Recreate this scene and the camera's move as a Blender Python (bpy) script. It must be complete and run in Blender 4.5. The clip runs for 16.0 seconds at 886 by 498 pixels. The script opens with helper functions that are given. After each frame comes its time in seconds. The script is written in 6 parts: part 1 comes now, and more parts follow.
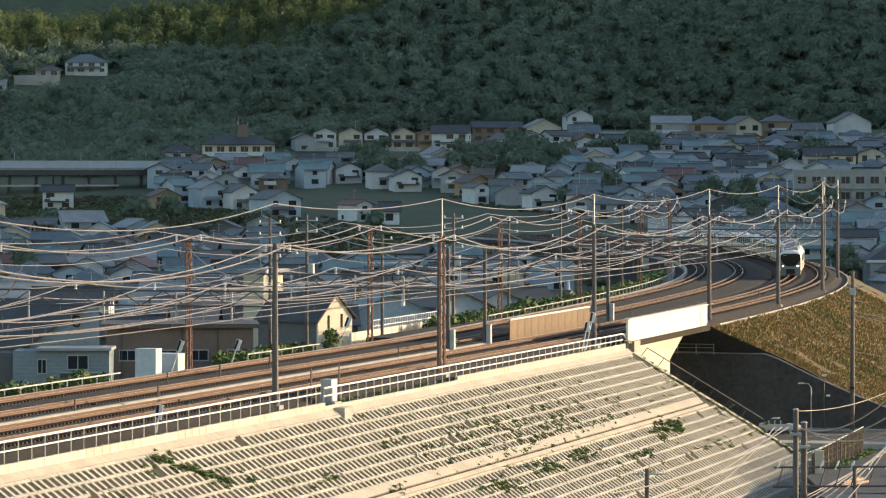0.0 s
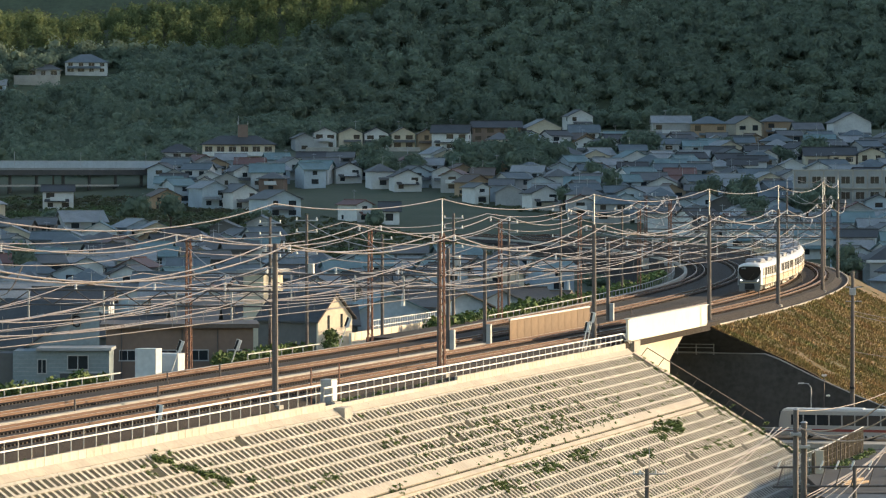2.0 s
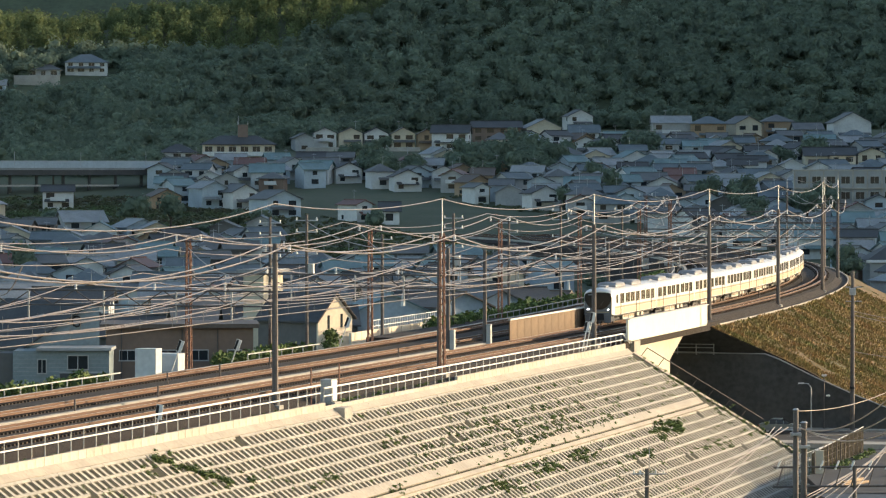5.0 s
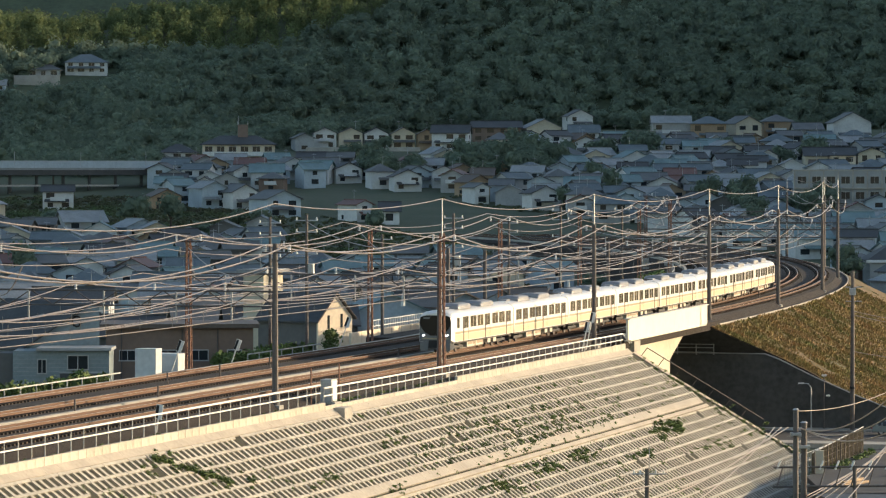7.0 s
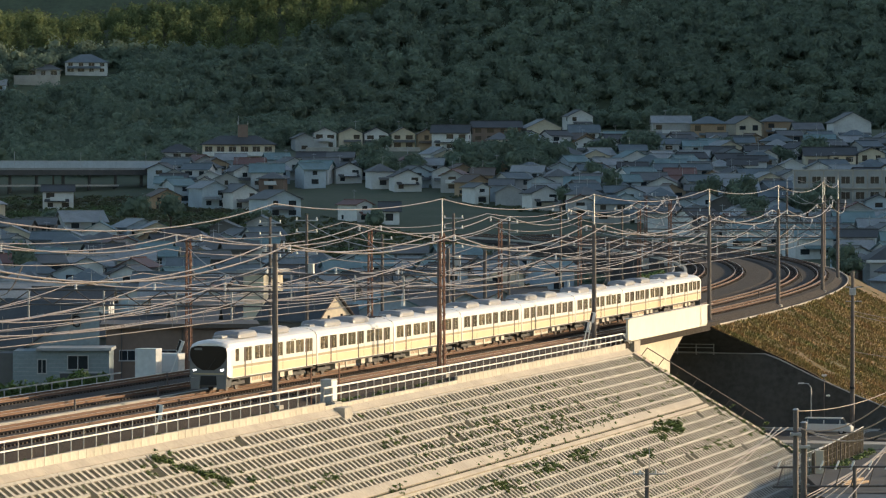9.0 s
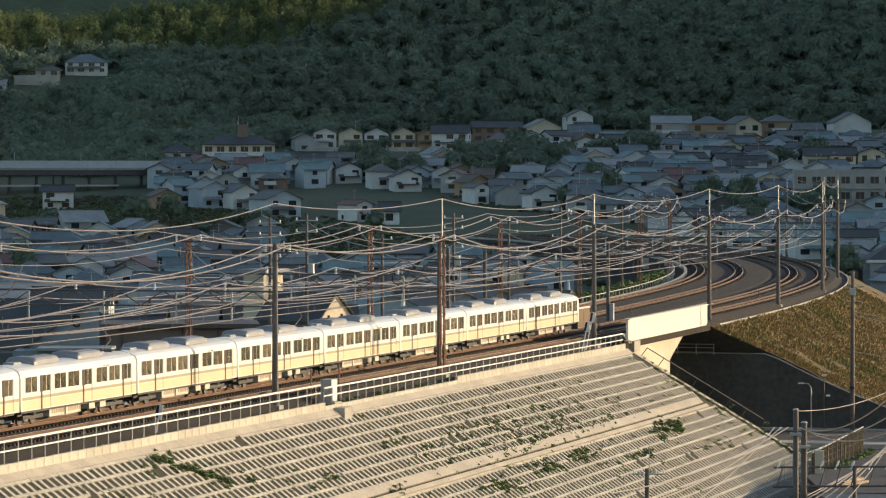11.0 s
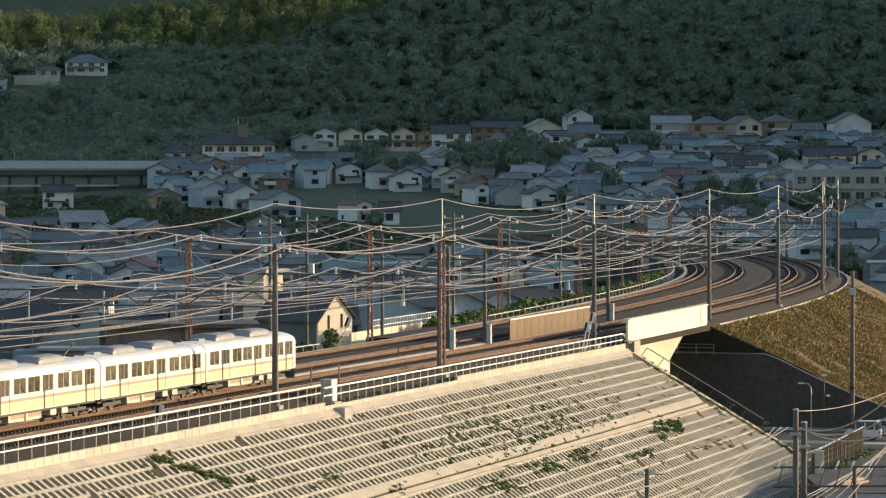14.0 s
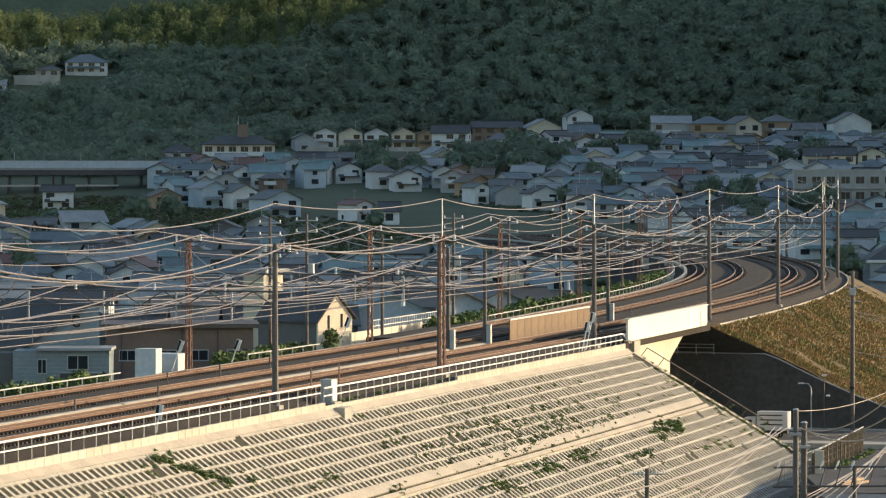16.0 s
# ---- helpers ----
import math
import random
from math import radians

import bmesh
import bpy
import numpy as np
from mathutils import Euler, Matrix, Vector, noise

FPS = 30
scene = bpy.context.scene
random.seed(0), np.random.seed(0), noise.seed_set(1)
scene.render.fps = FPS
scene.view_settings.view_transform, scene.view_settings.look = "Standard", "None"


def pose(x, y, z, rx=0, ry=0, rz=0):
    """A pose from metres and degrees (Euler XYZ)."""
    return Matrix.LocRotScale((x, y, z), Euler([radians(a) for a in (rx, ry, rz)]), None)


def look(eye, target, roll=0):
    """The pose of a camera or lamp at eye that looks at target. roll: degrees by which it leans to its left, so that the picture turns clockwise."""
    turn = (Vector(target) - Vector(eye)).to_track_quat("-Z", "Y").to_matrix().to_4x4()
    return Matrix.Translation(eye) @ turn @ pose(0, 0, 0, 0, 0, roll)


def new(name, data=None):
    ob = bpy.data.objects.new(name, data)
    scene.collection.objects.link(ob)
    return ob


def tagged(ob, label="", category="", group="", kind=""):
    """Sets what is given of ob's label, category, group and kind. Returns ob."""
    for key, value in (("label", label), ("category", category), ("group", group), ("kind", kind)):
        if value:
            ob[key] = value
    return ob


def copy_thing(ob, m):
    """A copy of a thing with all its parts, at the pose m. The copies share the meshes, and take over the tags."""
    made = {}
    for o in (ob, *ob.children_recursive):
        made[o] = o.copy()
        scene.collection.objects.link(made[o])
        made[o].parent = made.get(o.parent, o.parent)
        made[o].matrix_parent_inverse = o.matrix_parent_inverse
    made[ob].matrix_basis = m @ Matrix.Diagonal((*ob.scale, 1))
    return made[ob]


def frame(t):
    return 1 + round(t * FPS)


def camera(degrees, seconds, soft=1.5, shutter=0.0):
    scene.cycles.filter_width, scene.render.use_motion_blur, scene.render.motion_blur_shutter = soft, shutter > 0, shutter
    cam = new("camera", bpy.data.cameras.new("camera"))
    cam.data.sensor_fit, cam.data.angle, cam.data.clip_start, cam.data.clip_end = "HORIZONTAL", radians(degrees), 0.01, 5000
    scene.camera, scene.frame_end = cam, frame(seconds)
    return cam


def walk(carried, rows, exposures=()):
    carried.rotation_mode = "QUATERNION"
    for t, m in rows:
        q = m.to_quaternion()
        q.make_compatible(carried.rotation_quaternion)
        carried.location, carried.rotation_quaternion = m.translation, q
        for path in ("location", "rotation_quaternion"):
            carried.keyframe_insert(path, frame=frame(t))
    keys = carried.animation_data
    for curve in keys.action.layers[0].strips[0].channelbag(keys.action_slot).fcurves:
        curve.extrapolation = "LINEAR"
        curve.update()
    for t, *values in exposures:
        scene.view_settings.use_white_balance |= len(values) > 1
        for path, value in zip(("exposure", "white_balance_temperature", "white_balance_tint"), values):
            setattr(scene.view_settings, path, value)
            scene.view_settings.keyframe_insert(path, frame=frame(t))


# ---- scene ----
cam = camera(12.808, 16.0, soft=1.2)
EYE = pose(0, 0, 15.23, 90 - 1.1794, 0, 0)
walk(cam, [(0.0, EYE), (16.0, EYE)], exposures=[(0.0, 1.15, 6500, 10.0), (4.0, 1.15, 6500, 10.0), (7.0, 0.95, 6500, 10.0), (9.0, 0.76, 6500, 10.0), (12.5, 0.7, 6500, 10.0), (14.5, 0.92, 6500, 10.0), (16.0, 1.0, 6500, 10.0)])

# ---- light: low evening sun from the side, sky for the rest ----
SUN_ELEV, SUN_AZ = 10.5, 71.0      # degrees; azimuth clockwise from +Y
world = bpy.data.worlds.new("evening_sky")
scene.world = world
world.use_nodes = True
wn = world.node_tree.nodes
sky = wn.new("ShaderNodeTexSky")
sky.sky_type = "NISHITA"
sky.sun_disc = False
sky.sun_elevation, sky.sun_rotation = radians(SUN_ELEV), radians(SUN_AZ)
world.node_tree.links.new(sky.outputs["Color"], wn["Background"].inputs["Color"])
wn["Background"].inputs["Strength"].default_value = 0.15
sun = new("sun", bpy.data.lights.new("sun", "SUN"))
sun.data.energy, sun.data.angle, sun.data.color = 3.4, radians(0.5), (1.0, 0.785, 0.51)
sun_to = Vector((math.sin(radians(SUN_AZ)) * math.cos(radians(SUN_ELEV)), math.cos(radians(SUN_AZ)) * math.cos(radians(SUN_ELEV)), math.sin(radians(SUN_ELEV))))
sun.matrix_world = look((0, 0, 200), Vector((0, 0, 200)) - sun_to)


# ---- materials ----
def mat(name, col, rough=0.8, metal=0.0, var=0.25, scale=1.0, fine=8.0, bump=0.15, island=0.0, dirt=None, emit=0.0, spec=0.5, per_object=0.0, thin=0.0):
    """Noise at two scales over the base colour, with a fine relief."""
    m = bpy.data.materials.new(name)
    m.use_nodes = True
    nt = m.node_tree
    n, ln = nt.nodes, nt.links.new
    b = n["Principled BSDF"]
    b.inputs["Roughness"].default_value, b.inputs["Metallic"].default_value = rough, metal
    b.inputs["Specular IOR Level"].default_value = spec
    tc = n.new("ShaderNodeTexCoord")
    big, small = n.new("ShaderNodeTexNoise"), n.new("ShaderNodeTexNoise")
    for t, s in ((big, scale), (small, scale * fine)):
        t.inputs["Scale"].default_value, t.inputs["Detail"].default_value = s, 5.0
        ln(tc.outputs["Object"], t.inputs["Vector"])
    ramp = n.new("ShaderNodeValToRGB")
    d = dirt if dirt else [c * (1 - 1.3 * var) for c in col]
    ramp.color_ramp.elements[0].color, ramp.color_ramp.elements[0].position = (*d, 1), 0.34
    ramp.color_ramp.elements[1].color, ramp.color_ramp.elements[1].position = (*col, 1), 0.62
    mix = n.new("ShaderNodeMath")
    mix.operation = "MULTIPLY_ADD"
    mix.inputs[1].default_value = 0.45
    ln(small.outputs["Fac"], mix.inputs[0])
    half = n.new("ShaderNodeMath")
    half.operation = "MULTIPLY"
    half.inputs[1].default_value = 0.55
    ln(big.outputs["Fac"], half.inputs[0])
    ln(half.outputs[0], mix.inputs[2])
    ln(mix.outputs[0], ramp.inputs["Fac"])
    out = ramp.outputs["Color"]
    if island or per_object:
        hsv = n.new("ShaderNodeHueSaturation")
        if island:
            src = n.new("ShaderNodeNewGeometry").outputs["Random Per Island"]
        else:
            src = n.new("ShaderNodeObjectInfo").outputs["Random"]
        mr = n.new("ShaderNodeMapRange")
        k = island or per_object
        mr.inputs["To Min"].default_value, mr.inputs["To Max"].default_value = 1 - k, 1 + k
        ln(src, mr.inputs["Value"])
        ln(mr.outputs["Result"], hsv.inputs["Value"])
        ln(out, hsv.inputs["Color"])
        out = hsv.outputs["Color"]
    ln(out, b.inputs["Base Color"])
    if bump:
        bp = n.new("ShaderNodeBump")
        bp.inputs["Strength"].default_value, bp.inputs["Distance"].default_value = bump, 0.05
        ln(small.outputs["Fac"], bp.inputs["Height"])
        ln(bp.outputs["Normal"], b.inputs["Normal"])
    if emit:
        b.inputs["Emission Color"].default_value, b.inputs["Emission Strength"].default_value = (*col, 1), emit
    if thin:
        # leaves let part of the light through
        tl, mx = n.new("ShaderNodeBsdfTranslucent"), n.new("ShaderNodeMixShader")
        ln(out, tl.inputs["Color"])
        mx.inputs["Fac"].default_value = thin
        ln(b.outputs["BSDF"], mx.inputs[1])
        ln(tl.outputs["BSDF"], mx.inputs[2])
        ln(mx.outputs["Shader"], n["Material Output"].inputs["Surface"])
    return m


M = {}
M["concrete"] = mat("concrete", (0.42, 0.39, 0.34), 0.9, var=0.25, scale=0.5, fine=10)
M["rib"] = mat("slope_concrete", (0.46, 0.43, 0.37), 0.9, var=0.22, scale=0.35, fine=14, island=0.1)
M["rib1"] = mat("slope_concrete_block", (0.46, 0.43, 0.37), 0.9, var=0.22, scale=0.35, fine=14, per_object=0.1)
# one dark colour for the slots' soil and for the shade of deeper slots
M["slot"] = mat("slope_soil_and_shade", (0.045, 0.042, 0.026), 0.95, var=0.4, scale=0.3, fine=8)
M["ledge"] = mat("ledge_concrete", (0.45, 0.40, 0.33), 0.9, var=0.2, scale=0.3, fine=12)
M["wallblock"] = mat("parapet_concrete", (0.50, 0.46, 0.38), 0.9, var=0.2, scale=0.6, per_object=0.12)
M["ballast"] = mat("ballast", (0.030, 0.020, 0.014), 0.95, var=0.4, scale=1.2, fine=7, bump=0.8)
M["sleeper"] = mat("sleeper_concrete", (0.048, 0.033, 0.022), 0.9, island=0.25)
M["rail"] = mat("rusty_rail", (0.12, 0.058, 0.03), 0.6, metal=0.3, scale=2)
M["railtop"] = mat("polished_rail_head", (0.55, 0.52, 0.48), 0.35, metal=0.9, var=0.1, bump=0)
M["soil"] = mat("soil", (0.07, 0.078, 0.045), 0.95, var=0.4, scale=0.08, fine=12, dirt=(0.038, 0.06, 0.026))
M["hill"] = mat("hill_floor", (0.08, 0.10, 0.05), 0.95, var=0.4, scale=0.05, fine=10)
M["drygrass"] = mat("dry_grass", (0.19, 0.115, 0.056), 0.95, var=0.5, scale=0.3, fine=6, bump=0.7, dirt=(0.07, 0.075, 0.028))
M["blade"] = mat("grass_blades", (0.35, 0.22, 0.10), 0.9, var=0.4, scale=0.22, fine=3, dirt=(0.13, 0.155, 0.045), island=0.45, bump=0)
M["asphalt"] = mat("asphalt", (0.055, 0.055, 0.058), 0.9, var=0.3, scale=0.3, fine=20)
M["paint"] = mat("road_paint", (0.6, 0.6, 0.57), 0.8, var=0.3, scale=1.5)
# dark base colour stands for shade on faces turned from the sun
M["darkwall"] = mat("shade_dark_concrete", (0.085, 0.085, 0.08), 0.92, var=0.4, scale=0.25, fine=8)
M["girder"] = mat("girder_paint", (0.74, 0.70, 0.58), 0.55, var=0.1, scale=0.3, fine=6)
M["steel"] = mat("weathered_steel", (0.14, 0.12, 0.11), 0.7, metal=0.2, var=0.35, scale=1.5)
M["rust"] = mat("rusted_steel", (0.26, 0.13, 0.085), 0.8, var=0.4, scale=2.0)
M["galv"] = mat("galvanised_steel", (0.45, 0.45, 0.44), 0.5, metal=0.4, var=0.2, scale=2.0)
M["pale"] = mat("pale_painted_steel", (0.75, 0.73, 0.69), 0.5, var=0.12, scale=1.0)
M["wire"] = mat("overhead_wire", (0.40, 0.33, 0.28), 0.4, metal=0.5, var=0.15, scale=0.4, bump=0)
M["black"] = mat("black_rubber", (0.02, 0.02, 0.02), 0.8)
# brown-olive base colour holds the reflections of the train windows
M["traingl"] = mat("reflection_toned_glass", (0.17, 0.135, 0.085), 0.14, var=0.5, scale=1.6, fine=3, bump=0, spec=0.5, dirt=(0.045, 0.045, 0.035), per_object=0.35)
M["glass"] = mat("dark_window_glass", (0.03, 0.035, 0.04), 0.1, var=0.2, scale=0.3, bump=0, spec=0.4)
M["screen"] = mat("black_windscreen", (0.012, 0.012, 0.014), 0.18, var=0.1, bump=0, spec=0.35)
M["train"] = mat("train_body_satin_steel", (0.76, 0.745, 0.72), 0.38, metal=0.25, var=0.05, scale=0.4, bump=0.02)
M["trainroof"] = mat("train_roof_grey", (0.26, 0.265, 0.28), 0.5, metal=0.1, var=0.12, scale=0.6)
# cream tone includes the low sun reflected by the lower body
M["cream"] = mat("cream_reflection_band", (0.70, 0.55, 0.36), 0.45, var=0.05, bump=0)
M["brown"] = mat("brown_band", (0.045, 0.026, 0.02), 0.45, var=0.05, bump=0)
M["navy"] = mat("khaki_band", (0.36, 0.30, 0.19), 0.45, var=0.05, bump=0)
# silver-grey of the front, darkened to include the shade on it
M["frontgrey"] = mat("front_grey_darkened", (0.14, 0.148, 0.155), 0.4, var=0.08, bump=0)
M["under"] = mat("underframe_grey", (0.09, 0.085, 0.08), 0.8, var=0.3)
M["box"] = mat("equipment_box", (0.60, 0.54, 0.44), 0.6, var=0.15, scale=1.5)
M["lampglow"] = mat("lit_headlight", (1.0, 0.97, 0.95), 0.3, var=0.0, emit=4.0, bump=0)
M["leaf"] = mat("leaves", (0.19, 0.245, 0.18), 0.9, var=0.25, scale=0.02, fine=6, island=0.12, bump=0, spec=0.2, thin=0.45)
M["leaf_pale"] = mat("pale_bamboo_leaves", (0.15, 0.19, 0.085), 0.85, var=0.25, scale=0.06, fine=6, island=0.2, bump=0, spec=0.2, thin=0.45)
M["weed"] = mat("weeds", (0.10, 0.15, 0.035), 0.8, var=0.3, scale=0.6, fine=3, island=0.4, bump=0)
M["weed_dull"] = mat("dull_weeds", (0.165, 0.155, 0.055), 0.85, var=0.3, scale=0.6, fine=3, island=0.35, bump=0)
M["barrier"] = mat("brown_barrier_board", (0.20, 0.13, 0.075), 0.8, var=0.3, scale=0.8, per_object=0.12)
M["yardfence"] = mat("weathered_tan_board", (0.085, 0.07, 0.045), 0.9, var=0.4, scale=0.8)
M["field"] = mat("field_growth", (0.085, 0.125, 0.05), 0.9, var=0.4, scale=0.05, fine=5, dirt=(0.085, 0.065, 0.045), island=0.2, bump=0, thin=0.3)
M["w_slate"] = mat("slate_blue_boarding", (0.24, 0.285, 0.30), 0.85, var=0.2, scale=0.5, fine=8)
M["bark"] = mat("bark", (0.09, 0.07, 0.05), 0.9, var=0.4, scale=3)
for key, col in (("w_white", (0.60, 0.61, 0.60)), ("w_grey", (0.36, 0.37, 0.37)), ("w_cream", (0.58, 0.52, 0.40)), ("w_tan", (0.36, 0.26, 0.17)),
                 ("w_brown", (0.22, 0.155, 0.12)), ("w_blue", (0.40, 0.47, 0.52)), ("w_yellow", (0.76, 0.64, 0.48)), ("w_dark", (0.13, 0.125, 0.12))):
    M[key] = mat("render_" + key[2:], col, 0.85, var=0.18, scale=0.25, fine=10)
for key, col in (("r_grey", (0.125, 0.13, 0.13)), ("r_blue", (0.12, 0.15, 0.165)), ("r_dark", (0.06, 0.062, 0.064)), ("r_red", (0.17, 0.085, 0.07)),
                 ("r_light", (0.27, 0.285, 0.29)), ("r_brown", (0.13, 0.10, 0.08)), ("r_teal", (0.16, 0.24, 0.25))):
    M[key] = mat("roof_" + key[2:], col, 0.6, var=0.3, scale=0.4, fine=9, bump=0.4)


# ---- mesh helpers ----
def mesh_of(name, verts, faces, material):
    me = bpy.data.meshes.new(name)
    me.from_pydata([tuple(v) for v in verts], [], faces)
    for mm in (material if isinstance(material, (list, tuple)) else [material]):
        me.materials.append(mm)
    me.update()
    return me


def thing(name, label, category, m=None, group="", kind="", data=None):
    ob = tagged(new(name, data), label, category, group, kind)
    if m is not None:
        ob.matrix_world = m
    return ob


def part(name, data, parent, m=None, label=""):
    ob = new(name, data)
    ob.parent = parent
    if m is not None:
        ob.matrix_basis = m
    if label:
        ob["label"] = label
    return ob


def boxes(name, specs, material, bevel=0.0):
    """One mesh of boxes (x0, y0, z0, x1, y1, z1)."""
    bm = bmesh.new()
    for x0, y0, z0, x1, y1, z1 in specs:
        r = bmesh.ops.create_cube(bm, size=1.0)
        for v in r["verts"]:
            v.co = Vector(((x0 + x1) / 2 + v.co.x * (x1 - x0), (y0 + y1) / 2 + v.co.y * (y1 - y0), (z0 + z1) / 2 + v.co.z * (z1 - z0)))
    if bevel:
        bmesh.ops.bevel(bm, geom=bm.edges[:], offset=bevel, segments=2, affect="EDGES", profile=0.6)
    me = bpy.data.meshes.new(name)
    bm.to_mesh(me)
    bm.free()
    me.materials.append(material)
    return me


def tube_mesh(name, pts, r, material, sides=4):
    """One bent bar through the points."""
    verts, faces = [], []
    for i, p in enumerate(pts):
        d = Vector(pts[min(i + 1, len(pts) - 1)]) - Vector(pts[max(i - 1, 0)])
        q = d.to_track_quat("Z", "Y").to_matrix()
        for k in range(sides):
            an = 2 * math.pi * k / sides
            verts.append(Vector(p) + q @ Vector((r * math.cos(an), r * math.sin(an), 0)))
    for i in range(len(pts) - 1):
        for k in range(sides):
            j = (k + 1) % sides
            faces.append((i * sides + k, i * sides + j, (i + 1) * sides + j, (i + 1) * sides + k))
    faces += [tuple(reversed(range(sides))), tuple((len(pts) - 1) * sides + k for k in range(sides))]
    return mesh_of(name, verts, faces, material)


def bar_mesh(name, bars, material, sides=6):
    """One mesh of straight round bars (a, b, radius_a, radius_b)."""
    verts, faces = [], []
    for a, b, ra, rb in bars:
        a, b = Vector(a), Vector(b)
        q = (b - a).to_track_quat("Z", "Y").to_matrix()
        base = len(verts)
        for c, r in ((a, ra), (b, rb)):
            for k in range(sides):
                an = 2 * math.pi * k / sides
                verts.append(c + q @ Vector((r * math.cos(an), r * math.sin(an), 0)))
        for k in range(sides):
            j = (k + 1) % sides
            faces.append((base + k, base + j, base + sides + j, base + sides + k))
        faces.append(tuple(base + k for k in reversed(range(sides))))
        faces.append(tuple(base + sides + k for k in range(sides)))
    return mesh_of(name, verts, faces, material)


# ---- the line of the railway: straight, easing into a curve of 600 m ----
ALPHA = radians(15.476)
ORIGIN = np.array((-2.68, 313.205))
SS = np.arange(-260.0, 620.0, 1.0)
TURN = np.cumsum(np.clip((SS - 40.0) / 180.0, 0, 1) / 600.0)
DIRX, DIRY = np.sin(ALPHA - TURN), np.cos(ALPHA - TURN)
PX_, PY_ = np.cumsum(DIRX), np.cumsum(DIRY)
PX_, PY_ = PX_ - PX_[260] + ORIGIN[0], PY_ - PY_[260] + ORIGIN[1]


def line(s, w=0.0, z=0.0):
    """The place at s metres along the line, w metres to its sunny side, z above the rails."""
    x, y = np.interp(s, SS, PX_), np.interp(s, SS, PY_)
    dx, dy = np.interp(s, SS, DIRX), np.interp(s, SS, DIRY)
    return Vector((x + w * dy, y - w * dx, z + 0.004 * max(0.0, s - 40.0)))


def heading(s):
    """Turn about z that lays +y along the line."""
    return -math.degrees(ALPHA - np.interp(s, SS, TURN))


def at(s, w, z):
    p = line(s, w, z)
    return pose(p.x, p.y, p.z, 0, 0, heading(s))


def sweep(name, profile, s0, s1, step, material, shift=None):
    """A mesh drawn along the line from a profile of (w, z); shift(s) moves it sideways."""
    n = max(1, int(round((s1 - s0) / step)))
    verts, faces = [], []
    k = len(profile)
    for i in range(n + 1):
        s = s0 + (s1 - s0) * i / n
        d = shift(s) if shift else 0.0
        verts += [line(s, w + d, z) for w, z in profile]
    for i in range(n):
        for j in range(k - 1):
            a = i * k + j
            faces.append((a, a + 1, a + k + 1, a + k))
    return mesh_of(name, verts, faces, material)


def closed(pts):
    return list(pts) + [pts[0]]


# ---- ground ----
PROF_Y = (100, 520, 600, 700, 760, 820, 880, 940, 1000, 1060, 1120)
PROF_Z = (-9.0, -8.5, -7.5, -3.5, -0.5, 3.0, 7.0, 11.5, 16.5, 21.5, 26.0)


def ground_z(x, y):
    back = float(np.interp(y, PROF_Y, PROF_Z))
    s = (x - ORIGIN[0]) * math.sin(ALPHA) + (y - ORIGIN[1]) * math.cos(ALPHA)
    w = (x - ORIGIN[0]) * math.cos(ALPHA) - (y - ORIGIN[1]) * math.sin(ALPHA)
    w -= -max(0.0, s - 100) ** 2 / 1300
    base = float(np.interp(s, (42, 62), (-13.6, -11.3)))
    front = base + (back - base) * float(np.interp(y, (520, 720), (0, 1)))
    k = float(np.interp(w, (-6, 6), (0, 1)))
    z = back * (1 - k) + front * k
    foot = float(np.interp(x, (-200, -90, 0, 200), (1040, 1050, 1130, 1150)))
    if y > foot:
        z = float(np.interp(min(y, foot), PROF_Y, PROF_Z)) + float(np.interp(x, (-90, 20), (0.265, 0.42))) * (y - foot) + 5 * noise.noise(Vector((x / 70, y / 70, 0))) * min(1, (y - foot) / 100)
    ridge = float(np.interp(x, (-150, -110, -60, -20, 40), (53, 56, 61, 78, 110))) + 3 * noise.noise(Vector((x / 25, 0, 8)))
    z = min(z, ridge)
    if y > 1420 and x < 150:
        z += 0.7 * (y - 1420) * min(1.0, (150 - x) / 100)
    # spur outside the view, added to block the sun from town and hill
    if x > 165:
        z = max(z, -9 + float(np.interp(y - 0.345 * (x - 165), (655, 690, 745), (0, 0.6, 1))) * 0.85 * (x - 165))
        z = min(z, 146.0 + 3 * noise.noise(Vector((x / 90, y / 90, 3))))
    return min(z, 330.0)


def build_ground():
    xs = np.concatenate((np.arange(-2500, -300, 150), np.arange(-300, 300, 10), np.arange(300, 3000, 100)))
    ys = np.concatenate((np.arange(-800, 100, 100), np.arange(100, 1400, 10), np.arange(1400, 3500, 100)))
    verts = [(x, y, ground_z(x, y)) for y in ys for x in xs]
    nx = len(xs)
    faces = [(j * nx + i, j * nx + i + 1, (j + 1) * nx + i + 1, (j + 1) * nx + i) for j in range(len(ys) - 1) for i in range(nx - 1)]
    me = mesh_of("ground", verts, faces, [M["soil"], M["hill"]])
    for p in me.polygons:
        p.use_smooth = True
        c = p.center
        if c.y > 1040 or c.x > 170:
            p.material_index = 1
    thing("ground", "earthy town ground rising into a wooded hill, plus an unseen shading spur", "ground", kind="structure", data=me)


build_ground()


# ---- railway corridor ----
def inner_shift(s):
    k = min(1.0, max(0.0, (s - 10.0) / 150.0))
    return -2.4 * k * k * (3 - 2 * k)


TRACKS = ((3.35, None), (-0.55, None), (-5.7, inner_shift), (-11.1, inner_shift))


